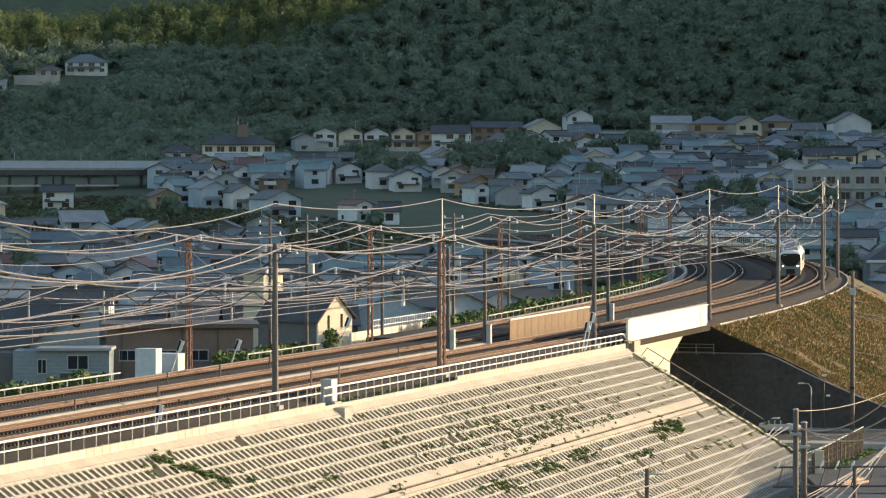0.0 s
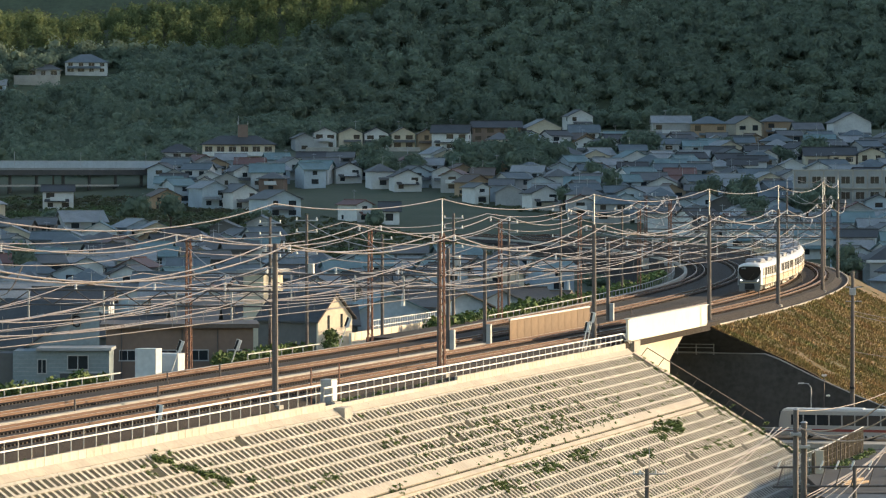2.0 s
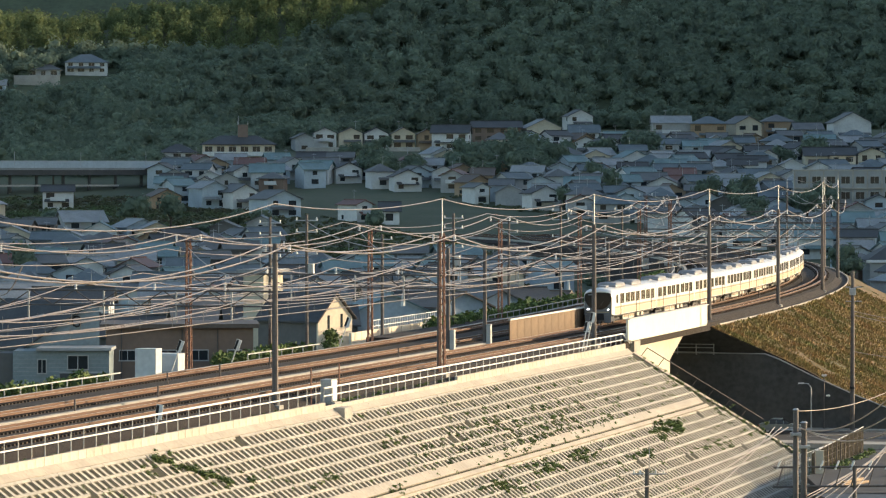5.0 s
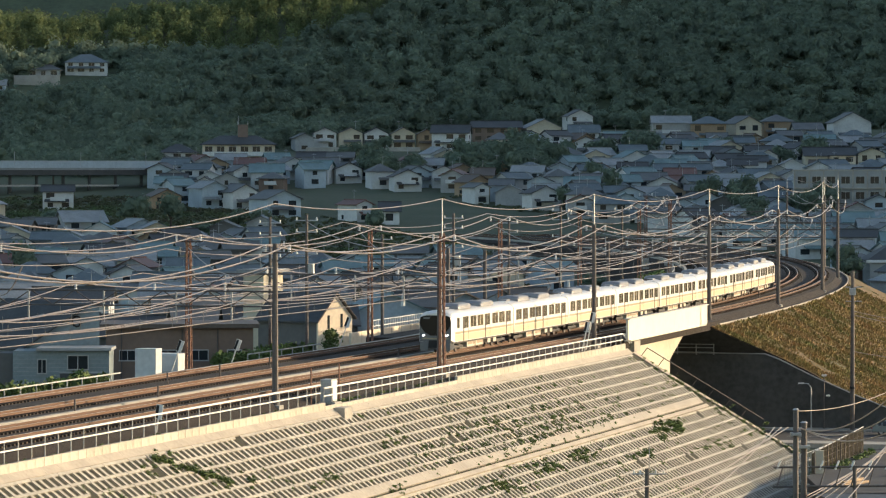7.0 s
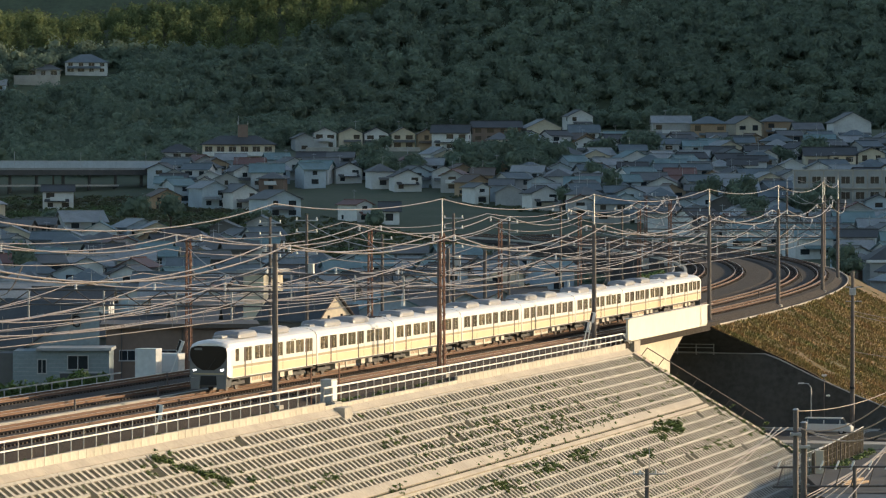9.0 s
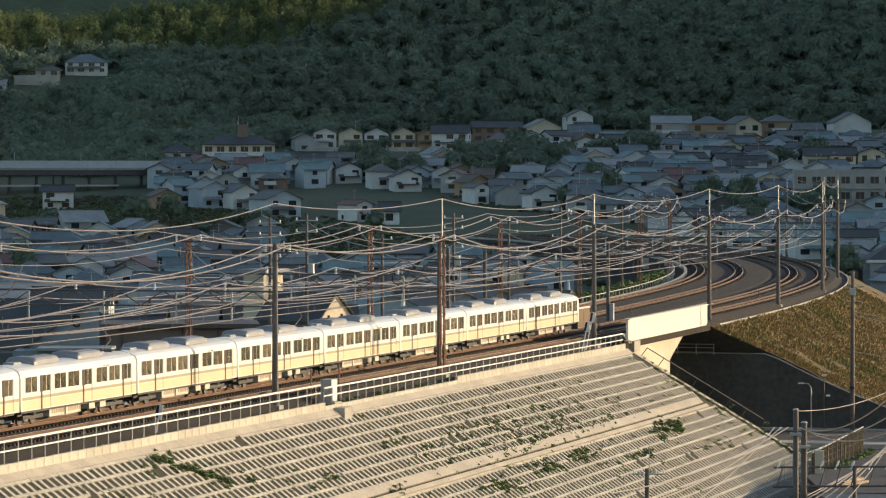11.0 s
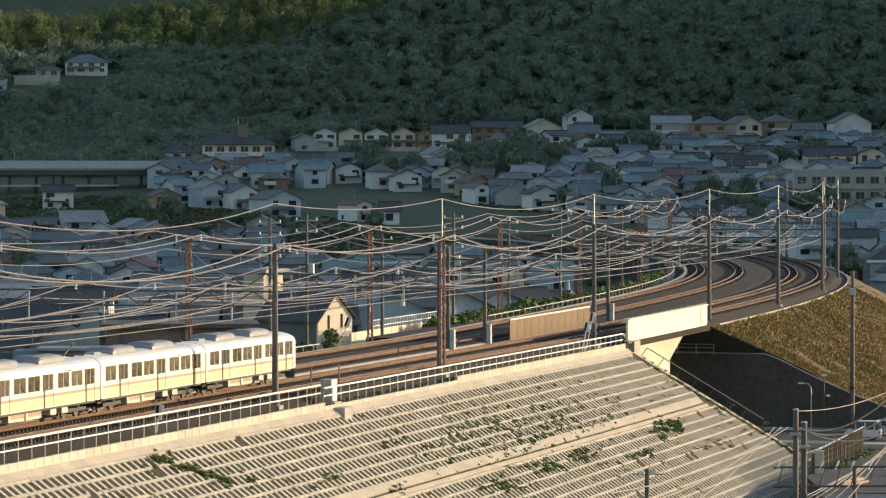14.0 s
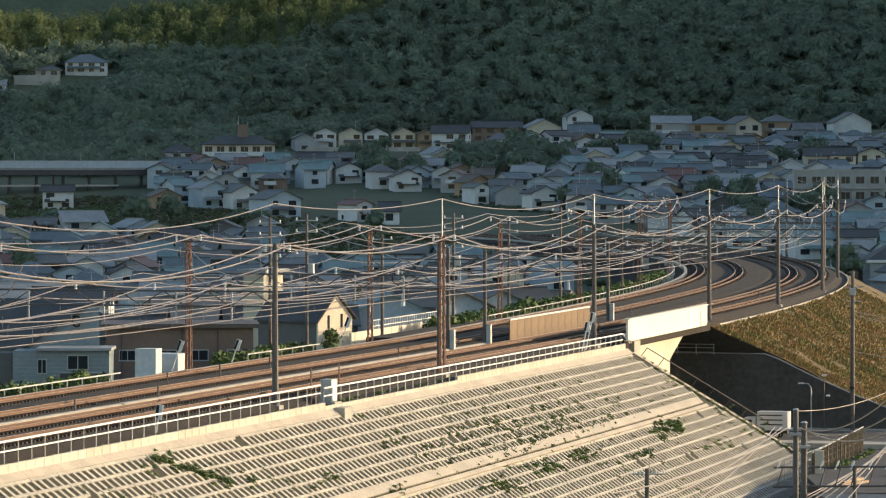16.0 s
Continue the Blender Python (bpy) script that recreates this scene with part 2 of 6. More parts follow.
def build_corridor():
    low = -13.0
    for n, (s0, s1) in enumerate(((-240, 46), (89, 600))):
        prof = [(-24.0, low), (-15.6, -1.2), (-14.4, -0.75), (-13.6, -0.75), (-12.9, -0.3), (-3.9, -0.3), (-3.3, -0.55), (-2.8, -0.3), (5.2, -0.32), (6.0, -0.85), (7.25, -0.9), (7.25, low)]
        emb = thing("embankment_%d" % (n + 1), "railway embankment topped with brown ballast", "embankment", kind="structure",
                    data=sweep("embankment", prof, s0, s1, 6, M["ballast"]))
        a, b = [line(s0, w, z) for w, z in prof], [line(s1, w, z) for w, z in prof]
        # end faces take the dark colour that stands for their shade
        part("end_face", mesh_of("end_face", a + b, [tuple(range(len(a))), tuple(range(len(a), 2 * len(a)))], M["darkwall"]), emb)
    for n, (w, sh) in enumerate(TRACKS):
        tr = thing("railway_track", "rusty narrow-gauge railway track on concrete sleepers", "railway track", group="parallel tracks", kind="structure")
        for side in (-0.55, 0.55):
            c = w + side
            part("rail", sweep("rail", closed([(c - 0.07, -0.17), (c - 0.03, -0.15), (c - 0.033, 0), (c + 0.033, 0), (c + 0.03, -0.15), (c + 0.07, -0.17)]), -240, 600, 4, M["rail"], sh), tr)
            part("rail_head", sweep("rail_head", closed([(c - 0.03, -0.004), (c - 0.026, 0.006), (c + 0.026, 0.006), (c + 0.03, -0.004)]), -240, 600, 4, M["railtop"], sh), tr, label="polished steel running surface")
        verts, faces = [], []
        for s in np.arange(-130, 330, 0.62):
            d = sh(s) if sh else 0.0
            base = len(verts)
            for ds in (-0.11, 0.11):
                for ww, z in ((-1.0, -0.32), (-1.0, -0.19), (1.0, -0.19), (1.0, -0.32)):
                    verts.append(line(s + ds, w + ww + d, z))
            for f in ((0, 1, 2, 3), (7, 6, 5, 4), (0, 4, 5, 1), (1, 5, 6, 2), (2, 6, 7, 3)):
                faces.append(tuple(base + k for k in f))
        tagged(part("sleepers", mesh_of("sleepers", verts, faces, M["sleeper"]), tr), "concrete sleepers", kind="stuff")
    # cable troughs beside the tracks
    for w, s0, s1, sh in ((-3.3, -240, 36, None), (-13.2, -240, 500, inner_shift)):
        d = sweep("cable_trough", closed([(w - 0.2, -0.6), (w - 0.2, -0.22), (w + 0.2, -0.22), (w + 0.2, -0.6)]), s0, s1, 4, M["concrete"], sh)
        thing("cable_trough", "grey concrete cable trough beside the track", "cable trough", kind="structure", data=d)


build_corridor()

# ---- concrete lattice slope below the railway ----
SW0, SZ0, SK = 8.1, -1.5, 9.7 / 12.5       # top edge and fall
SLOPE_L = math.hypot(12.5, 9.7)
S_W, S_Z = 12.5 / SLOPE_L, -9.7 / SLOPE_L
N_W, N_Z = 9.7 / SLOPE_L, 12.5 / SLOPE_L


def slope_end(d):
    return 45.5 + 13.0 * d / SLOPE_L


def on_slope(s, d, h):
    """The place d metres down the slope and h above its face."""
    return line(s, SW0 + S_W * d + N_W * h, SZ0 + S_Z * d + N_Z * h)


def slope_prism(verts, faces, s0, s1, d0, d1, h0, h1, skew=0.0):
    base = len(verts)
    for h in (h0, h1):
        for s, d in ((s0, d0), (s1, d0), (s1 + skew, d1), (s0 + skew, d1)):
            verts.append(on_slope(s, d, h))
    for f in ((4, 5, 6, 7), (0, 4, 7, 3), (5, 1, 2, 6), (4, 0, 1, 5), (3, 7, 6, 2)):
        faces.append(tuple(base + k for k in f))


def build_slope():
    wall = thing("wall_slope", "pale concrete lattice-block slope with weeds in its joints", "retaining slope", kind="structure")
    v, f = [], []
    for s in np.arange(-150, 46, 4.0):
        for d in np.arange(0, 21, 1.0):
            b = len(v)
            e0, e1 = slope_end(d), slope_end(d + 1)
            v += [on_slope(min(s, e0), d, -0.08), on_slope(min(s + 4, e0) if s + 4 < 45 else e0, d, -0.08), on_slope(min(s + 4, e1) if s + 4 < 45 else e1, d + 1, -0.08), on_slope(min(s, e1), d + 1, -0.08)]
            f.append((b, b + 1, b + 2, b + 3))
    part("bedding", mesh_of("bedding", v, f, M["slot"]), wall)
    # smooth ledge along the top, berm half way, side border
    v, f = [], []
    for s in np.arange(-150, 44.9, 2.5):
        slope_prism(v, f, s, s + 2.48, -0.75, -0.02, -0.3, 0.03)
    part("top_ledge", mesh_of("top_ledge", v, f, M["ledge"]), wall)
    v, f = [], []
    for k, s in enumerate(np.arange(-150, 47, 2.0)):
        slope_prism(v, f, s, s + 1.985, 6.5, 7.3, -0.3, 0.04)
        slope_prism(v, f, s, s + 1.985, 7.32, 7.55, -0.3, -0.12)
        slope_prism(v, f, s, s + 1.985, 7.57, 7.92, -0.3, 0.12)
    part("berm", mesh_of("berm", v, f, M["ledge"]), wall)
    v, f = [], []
    for d in np.arange(0, 20, 0.8):
        slope_prism(v, f, slope_end(d) - 0.9, slope_end(d) + 0.1, d, d + 0.785, -0.35, 0.08 + 0.05 * random.random(), 0.65)
    part("side_border", mesh_of("side_border", v, f, M["ledge"]), wall)
    # flank in the same shade-dark colour
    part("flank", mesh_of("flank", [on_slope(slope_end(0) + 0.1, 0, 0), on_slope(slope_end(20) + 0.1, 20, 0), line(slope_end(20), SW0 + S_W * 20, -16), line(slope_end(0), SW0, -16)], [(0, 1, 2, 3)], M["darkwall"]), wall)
    # lattice blocks: a beam along the slope with a rib below it; the gaps between are shallow, darkened by the bedding
    # colour
    rng = random.Random(4)
    row, pitch = 0.96, 1.02
    far_v, far_f = [], []
    shared = []
    for j in range(5):
        v, f = [], []
        hh = 0.015 * (j - 2) / 2
        for s0, s1, d0, d1, h1, sk in ((0, pitch - 0.02, 0, 0.19, hh, 0), (0, 0.35, 0.19, row, hh - 0.035, 0.04)):
            base = len(v)
            for h in (-0.25, h1):
                for s, d in ((s0, d0), (s1, d0), (s1 + sk, d1), (s0 + sk, d1)):
                    v.append((S_W * d + N_W * h, s, S_Z * d + N_Z * h))
            for q in ((4, 5, 6, 7), (0, 4, 7, 3), (5, 1, 2, 6), (4, 0, 1, 5), (3, 7, 6, 2)):
                f.append(tuple(base + k for k in q))
        shared.append(mesh_of("lattice_block", v, f, M["rib1"]))
    d = 0.0
    k = 0
    while d < 20.2:
        if 5.8 < d < 8.0:
            d = 7.95
        end = slope_end(d) - 1.0
        s = -125.0 + rng.uniform(-0.2, 0.2)
        while s < end - 0.3:
            e = min(s + pitch, end)
            if rng.random() < 0.993:
                if -26 < s < 16 and d < 6.4:
                    m = at(s, 0, 0)
                    m.translation = on_slope(s, d, 0)
                    part("lattice_block", shared[rng.randrange(5)], wall, m)
                else:
                    hh = rng.uniform(-0.015, 0.015)
                    slope_prism(far_v, far_f, s, e - 0.02, d, d + 0.19, -0.25, hh)
                    slope_prism(far_v, far_f, s, min(s + 0.35, e), d + 0.19, d + row, -0.25, hh - 0.035, 0.04)
            s += pitch
        d += row
        k += 1
    tagged(part("lattice_blocks", mesh_of("lattice_blocks", far_v, far_f, M["rib"]), wall), "pale concrete lattice blocks", kind="stuff")
    # parapet of small upright blocks
    par = thing("wall_parapet", "low pale parapet of upright concrete blocks", "wall", kind="structure")
    for j in range(4):
        rnd = random.Random(j)
        me = boxes("block", [(-0.12, -0.63, -0.62, 0.12, 0.63, 0.02 * rnd.random())], M["wallblock"], 0.015)
        for s in np.arange(-118 + 1.3 * j, 44.5, 5.2):
            part("block", me, par, at(s, 7.5, -0.86 + (0.25 if s < -46.5 else 0.3 if s > -13 else 0.0)))


build_slope()


def build_fence():
    fen = thing("fence_railway", "pale two-rail pipe fence on the parapet", "fence", kind="structure")
    for s0, s1, lift in ((-118, -47.0, 0.25), (-46.2, 44.5, 0.0)):
        for z, r in ((0.32, 0.055), (-0.22, 0.04)):
            part("fence_rail", sweep("fence_rail", closed([(7.2 - r, z + lift - r), (7.2 - r, z + lift + r), (7.2 + r, z + lift + r), (7.2 + r, z + lift - r)]), s0, s1, 4, M["pale"]), fen)
        post = bar_mesh("fence_post", [((0, 0, -0.95), (0, 0, 0.3), 0.035, 0.03)], M["galv"])
        for s in np.arange(s0, s1, 2.0):
            part("fence_post", post, fen, at(s, 7.2, lift))
    for s in (44.5, 45.2):
        part("end_rail", bar_mesh("end_rail", [(line(s, 7.2, 0.3), line(s + 1.2, 7.6, -0.6), 0.06, 0.06)], M["pale"]), fen)


build_fence()

# ---- bridge and underpass ----
def build_bridge():
    br = thing("bridge", "railway underbridge with a pale cream steel side girder", "bridge", kind="structure")
    def slab(name, m, s0, s1, w0, w1, z0, z1, bev=0.0):
        n = 6
        v, f = [], []
        for i in range(n + 1):
            s = s0 + (s1 - s0) * i / n
            for w, z in ((w0, z0), (w0, z1), (w1, z1), (w1, z0)):
                v.append(line(s, w, z))
        for i in range(n):
            for j in range(4):
                a, b = i * 4 + j, i * 4 + (j + 1) % 4
                f.append((a, b, b + 4, a + 4))
        f += [(3, 2, 1, 0), (n * 4, n * 4 + 1, n * 4 + 2, n * 4 + 3)]
        return part(name, mesh_of(name, v, f, m), br)
    slab("deck", M["ballast"], 45, 89.1, -17, 7.2, -1.1, -0.32)
    slab("girder_web", M["girder"], 45.0, 80.5, 7.4, 7.62, -0.3, 1.55)
    slab("girder_top_flange", M["girder"], 44.9, 80.6, 7.25, 7.8, 1.55, 1.63)
    slab("girder_bottom_flange", M["girder"], 45.0, 79.0, 7.25, 7.85, -0.38, -0.3)
    # abutments
    v = [line(s, w, z) for w in (-17.0, 6.5) for s, z in ((46, -1.1), (74.5, -1.1), (68.0, -3.2), (68.0, -13), (46, -13))]
    # cream rather than grey, to carry the sun's orange on the concrete
    part("abutment", mesh_of("abutment", v, [(4, 3, 2, 1, 0), (5, 6, 7, 8, 9), (0, 1, 6, 5), (1, 2, 7, 6), (2, 3, 8, 7)], M["w_cream"]), br, label="concrete abutment, warm sunlight put into its cream colour")
    slab("bearing_block", M["concrete"], 47.5, 50, 6.6, 7.6, -1.5, -0.5)


build_bridge()


BANK_WEEDS = []


def build_road():
    # carriageway crossing under the railway
    v, f = [], []
    ws = np.arange(-60, 130, 5.0)
    for w in ws:
        v += [line(71.0, w, -11.08), line(86.0, w, -11.08)]
    f = [(2 * i, 2 * i + 1, 2 * i + 3, 2 * i + 2) for i in range(len(ws) - 1)]
    road = thing("road", "grey asphalt road running under the railway bridge", "road", kind="structure", data=mesh_of("road", v, f, M["asphalt"]))
    for s, dash in ((71.6, False), (78.3, True), (85.3, False)):
        vv, ff = [], []
        for w in np.arange(-40, 110, 8.0):
            L = 4.0 if dash else 7.99
            b = len(vv)
            vv += [line(s, w, -11.072), line(s + 0.15, w, -11.072), line(s + 0.15, w + L, -11.072), line(s, w + L, -11.072)]
            ff.append((b, b + 1, b + 2, b + 3))
        part("lane_marking", mesh_of("lane_marking", vv, ff, M["paint"]), road)
    for s0, s1 in ((67.5, 71.0), (86.0, 88.2)):
        vv = [line(s, w, z) for w in (-60, 130) for s, z in ((s0, -11.6), (s0, -10.93), (s1, -10.93), (s1, -11.6))]
        thing("pavement", "grey concrete pavement with a raised kerb", "pavement", kind="structure", data=mesh_of("pavement", vv, [(0, 1, 5, 4), (1, 2, 6, 5), (2, 3, 7, 6)], M["concrete"]))
    # retaining wall, its shade put into a dark colour, with a pale coping that steps down with the grass
    top = ((-17, -3.6), (12.0, -3.65), (13.5, -4.2), (17.0, -5.9), (21.5, -7.8), (27.0, -9.9), (29.0, -10.8))
    v, f = [], []
    for w, z in top:
        v += [line(88.2, w, -11.8), line(88.2, w, z), line(89.0, w, z), line(89.0, w, -11.8)]
    for i in range(len(top) - 1):
        for j in range(3):
            a = i * 4 + j
            f.append((a, a + 1, a + 5, a + 4))
    wall = thing("wall_underpass", "concrete retaining wall beside the road, its shade put into a dark colour", "wall", kind="structure", data=mesh_of("wall_underpass", v, f, M["darkwall"]))
    part("coping", bar_mesh("coping", [(line(88.15, a[0], a[1] + 0.05), line(88.15, b[0], b[1] + 0.05), 0.07, 0.07) for a, b in zip(top[1:], top[2:])] + [(line(88.15, 2, -3.55), line(88.15, 12, -3.6), 0.07, 0.07)], M["galv"]), wall, label="pale coping rail")
    rail = thing("guard_rail", "pale pipe guard rail on the retaining wall", "guard rail")
    for z in (-3.45, -3.0, -2.65):
        part("pipe", bar_mesh("pipe", [(line(87.0, 1.5, z), line(87.0, 7.0, z), 0.05, 0.05)], M["galv"]), rail)
    for w in (1.5, 3.3, 5.2, 7.0):
        part("post", bar_mesh("post", [(line(87.0, w, -3.7), line(87.0, w, -2.6), 0.05, 0.05)], M["galv"]), rail)
    # end slope of the embankment, with its shade painted in as dark colour
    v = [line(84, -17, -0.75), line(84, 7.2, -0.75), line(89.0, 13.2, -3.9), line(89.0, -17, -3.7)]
    thing("bank_end", "earth face at the end of the embankment, its shade painted dark", "bank", kind="structure", data=mesh_of("bank_end", v, [(0, 1, 2, 3)], M["darkwall"]))
    # grass bank beyond
    v, f = [], []
    cols = 14
    ss = list(np.arange(84.0, 420, 4.0))
    for s in ss:
        for j in range(cols + 1):
            w = 7.1 + 19.5 * j / cols
            z = -0.85 - 0.50 * (w - 7.1) + (0.25 * noise.noise(Vector((s / 5, w / 3, 0))) if 0 < j else 0)
            sb = 84 + min(5.05, (w - 7.1) * 5 / 6.1)
            v.append(line(sb + (s - 84) * (420 - sb) / 336, w, z))
    f = [(i * (cols + 1) + j, (i + 1) * (cols + 1) + j, (i + 1) * (cols + 1) + j + 1, i * (cols + 1) + j + 1) for i in range(len(ss) - 1) for j in range(cols)]
    bank = thing("grass_bank", "sunlit bank of dry brown and green grass", "grass bank", kind="structure", data=mesh_of("grass_bank", v, f, M["drygrass"]))
    rng = random.Random(9)
    v, f = [], []
    for _ in range(60000):
        s, w = 84 + 130 * rng.random() ** 1.5, 7.2 + 19 * rng.random()
        if s < 84.3 + min(5.2, (w - 7.1) * 5 / 6.1):
            continue
        z = -0.85 - 0.50 * (w - 7.1) + 0.25 * noise.noise(Vector((s / 5, w / 3, 0)))
        h, lean, t = rng.uniform(0.15, 0.55), rng.uniform(0.05, 0.45), rng.uniform(0, 6.28)
        p = line(s, w, z - 0.05)
        q = Vector((math.cos(t), math.sin(t), 0)) * rng.uniform(0.05, 0.2)
        b = len(v)
        v += [p - q, p + q, p + Vector((lean * rng.uniform(-0.4, 1), -lean * 0.4, h * 0.7))]
        f.append((b, b + 1, b + 2))
    sp = []
    for _ in range(900):
        s, w = 86 + 150 * rng.random() ** 1.4, 7.4 + 18 * rng.random()
        if s < 85 + min(5.2, (w - 7.1) * 5 / 6.1) or noise.noise(Vector((s / 7, w / 4, 11))) < 0.02:
            continue
        p = line(s, w, -0.85 - 0.50 * (w - 7.1) + 0.25 * noise.noise(Vector((s / 5, w / 3, 0))))
        sp.append((p.x, p.y, p.z, rng.uniform(0.15, 0.55), 0.5, rng.uniform(0, 6.3)))
    BANK_WEEDS.extend(sp)
    tagged(part("grass_tufts", mesh_of("grass_tufts", v, f, M["blade"]), bank), "dry grass tufts", kind="stuff")


build_road()


# ---- the train ----
CAR_L, HALF_W = 19.7, 1.475
DOORS = (-5.85, 1.15, 8.15)
SIDE = ((1.475, 0.95), (1.475, 1.75), (1.475, 2.9), (1.44, 3.1), (1.30, 3.32), (1.0, 3.48), (0.5, 3.59), (0.0, 3.63))


def loft(name, rings, material, cap=True):
    n = len(rings[0])
    v = [p for r in rings for p in r]
    f = []
    for i in range(len(rings) - 1):
        for j in range(n):
            a, b = i * n + j, i * n + (j + 1) % n
            f.append((a, b, b + n, a + n))
    if cap:
        f += [tuple(reversed(range(n))), tuple((len(rings) - 1) * n + j for j in range(n))]
    return mesh_of(name, v, f, material)


def car_ring(y, k=1.0, top=0.0, low=0.0):
    pts = [(w * k, y, z - top * max(0, (z - 2.2) / 1.4) + (low if z < 1 else 0)) for w, z in SIDE]
    return pts + [(-x, yy, z) for x, yy, z in reversed(pts[:-1])]


TB = {}


def train_bits():
    TB["window"] = boxes("window", [(-0.012, -0.93, -0.45, 0.012, 0.93, 0.45)], M["traingl"], 0.008)
    TB["small"] = boxes("small_window", [(-0.012, -0.36, -0.42, 0.012, 0.36, 0.42)], M["traingl"], 0.008)
    TB["wframe"] = boxes("window_frame", [(-0.01, -0.97, 0.45, 0.018, 0.97, 0.49), (-0.01, -0.97, -0.49, 0.018, 0.97, -0.45), (-0.01, -0.97, -0.45, 0.018, -0.93, 0.45), (-0.01, 0.93, -0.45, 0.018, 0.97, 0.45), (-0.01, -0.02, -0.45, 0.016, 0.02, 0.45)], M["train"])
    TB["door"] = boxes("door", [(-0.02, -0.66, 0, 0.004, -0.012, 1.95), (-0.02, 0.012, 0, 0.004, 0.66, 1.95)], M["train"], 0.006)
    TB["doorglass"] = boxes("door_window", [(-0.01, -0.60, 1.02, 0.016, -0.04, 1.96), (-0.01, 0.04, 1.02, 0.016, 0.60, 1.96)], M["traingl"])
    # broad dark brown strip, wider beside the door window than below it
    TB["seam"] = boxes("door_seal", [(-0.012, -0.10, -0.02, 0.03, 0.08, 1.0), (-0.012, -0.22, 1.0, 0.03, 0.16, 1.97)], M["brown"])
    TB["sealthin"] = boxes("door_seal", [(-0.012, -0.02, 0.02, 0.014, 0.02, 1.97)], M["under"])
    TB["mark"] = boxes("side_marking", [(-0.002, -0.55, -0.05, 0.006, -0.2, 0.05), (-0.002, 0.0, -0.05, 0.006, 0.5, 0.05)], M["frontgrey"])
    TB["louvre"] = boxes("box_louvre", [(-0.012, -0.9 + 0.36 * i, -0.5, 0.006, -0.66 + 0.36 * i, -0.2) for i in range(6)], M["w_tan"])
    TB["ac"] = loft("air_conditioner", [[(x * kx, y, z * kz) for x, z in ((-1.0, 0), (1.0, 0), (0.98, 0.28), (0.86, 0.42), (0.3, 0.5), (-0.3, 0.5), (-0.86, 0.42), (-0.98, 0.28))] for y, kx, kz in ((-2.0, 0.9, 0.55), (-1.75, 0.99, 0.95), (-1.0, 1.0, 1.0), (1.0, 1.0, 1.0), (1.75, 0.99, 0.95), (2.0, 0.9, 0.55))], M["trainroof"])
    TB["grille"] = boxes("grille", [(-0.28, -0.9 + 0.24 * i, 0.485, 0.28, -0.76 + 0.24 * i, 0.515) for i in range(8)], M["under"])
    TB["boxa"] = boxes("equipment_box", [(-1.25, -1.25, -0.62, 1.25, 1.25, 0)], M["box"], 0.03)
    TB["boxb"] = boxes("equipment_box", [(-1.2, -0.5, -0.55, 1.2, 0.5, 0)], M["box"], 0.03)
    TB["bframe"] = boxes("bogie_frame", [(-1.05, -1.6, -0.12, -0.85, 1.6, 0.12), (0.85, -1.6, -0.12, 1.05, 1.6, 0.12), (-0.85, -0.3, -0.15, 0.85, 0.3, 0.15)], M["under"], 0.03)
    TB["wheel"] = bar_mesh("wheel", [((-0.6, 0, 0), (-0.47, 0, 0), 0.43, 0.43), ((0.47, 0, 0), (0.6, 0, 0), 0.43, 0.43), ((-0.9, 0, 0), (0.9, 0, 0), 0.09, 0.09)], M["steel"], 16)
    TB["spring"] = bar_mesh("air_spring", [((0, 0, 0.1), (0, 0, 0.4), 0.27, 0.25)], M["under"], 10)
    TB["gang"] = loft("gangway", [[(x, y, z) for x, z in ((-0.6, 1.0), (0.6, 1.0), (0.6, 3.1), (-0.6, 3.1))] for y in (0, 0.16)], M["under"])
    TB["vent"] = boxes("roof_vent", [(-0.35, -0.6, 0, 0.35, 0.6, 0.18)], M["trainroof"], 0.04)
    bars = [((-0.7, -0.9, 0.1), (0.7, -0.9, 0.1), 0.05, 0.05), ((0, -0.9, 0.12), (0, 0.9, 0.75), 0.04, 0.04), ((0, 0.9, 0.75), (0, -0.5, 1.45), 0.035, 0.03), ((-0.85, -0.5, 1.48), (0.85, -0.5, 1.48), 0.04, 0.04), ((-0.8, -0.35, 1.42), (0.8, -0.35, 1.42), 0.03, 0.03), ((-0.7, 0.9, 0.1), (0.7, 0.9, 0.1), 0.05, 0.05)]
    TB["panto"] = bar_mesh("pantograph", bars, M["steel"])


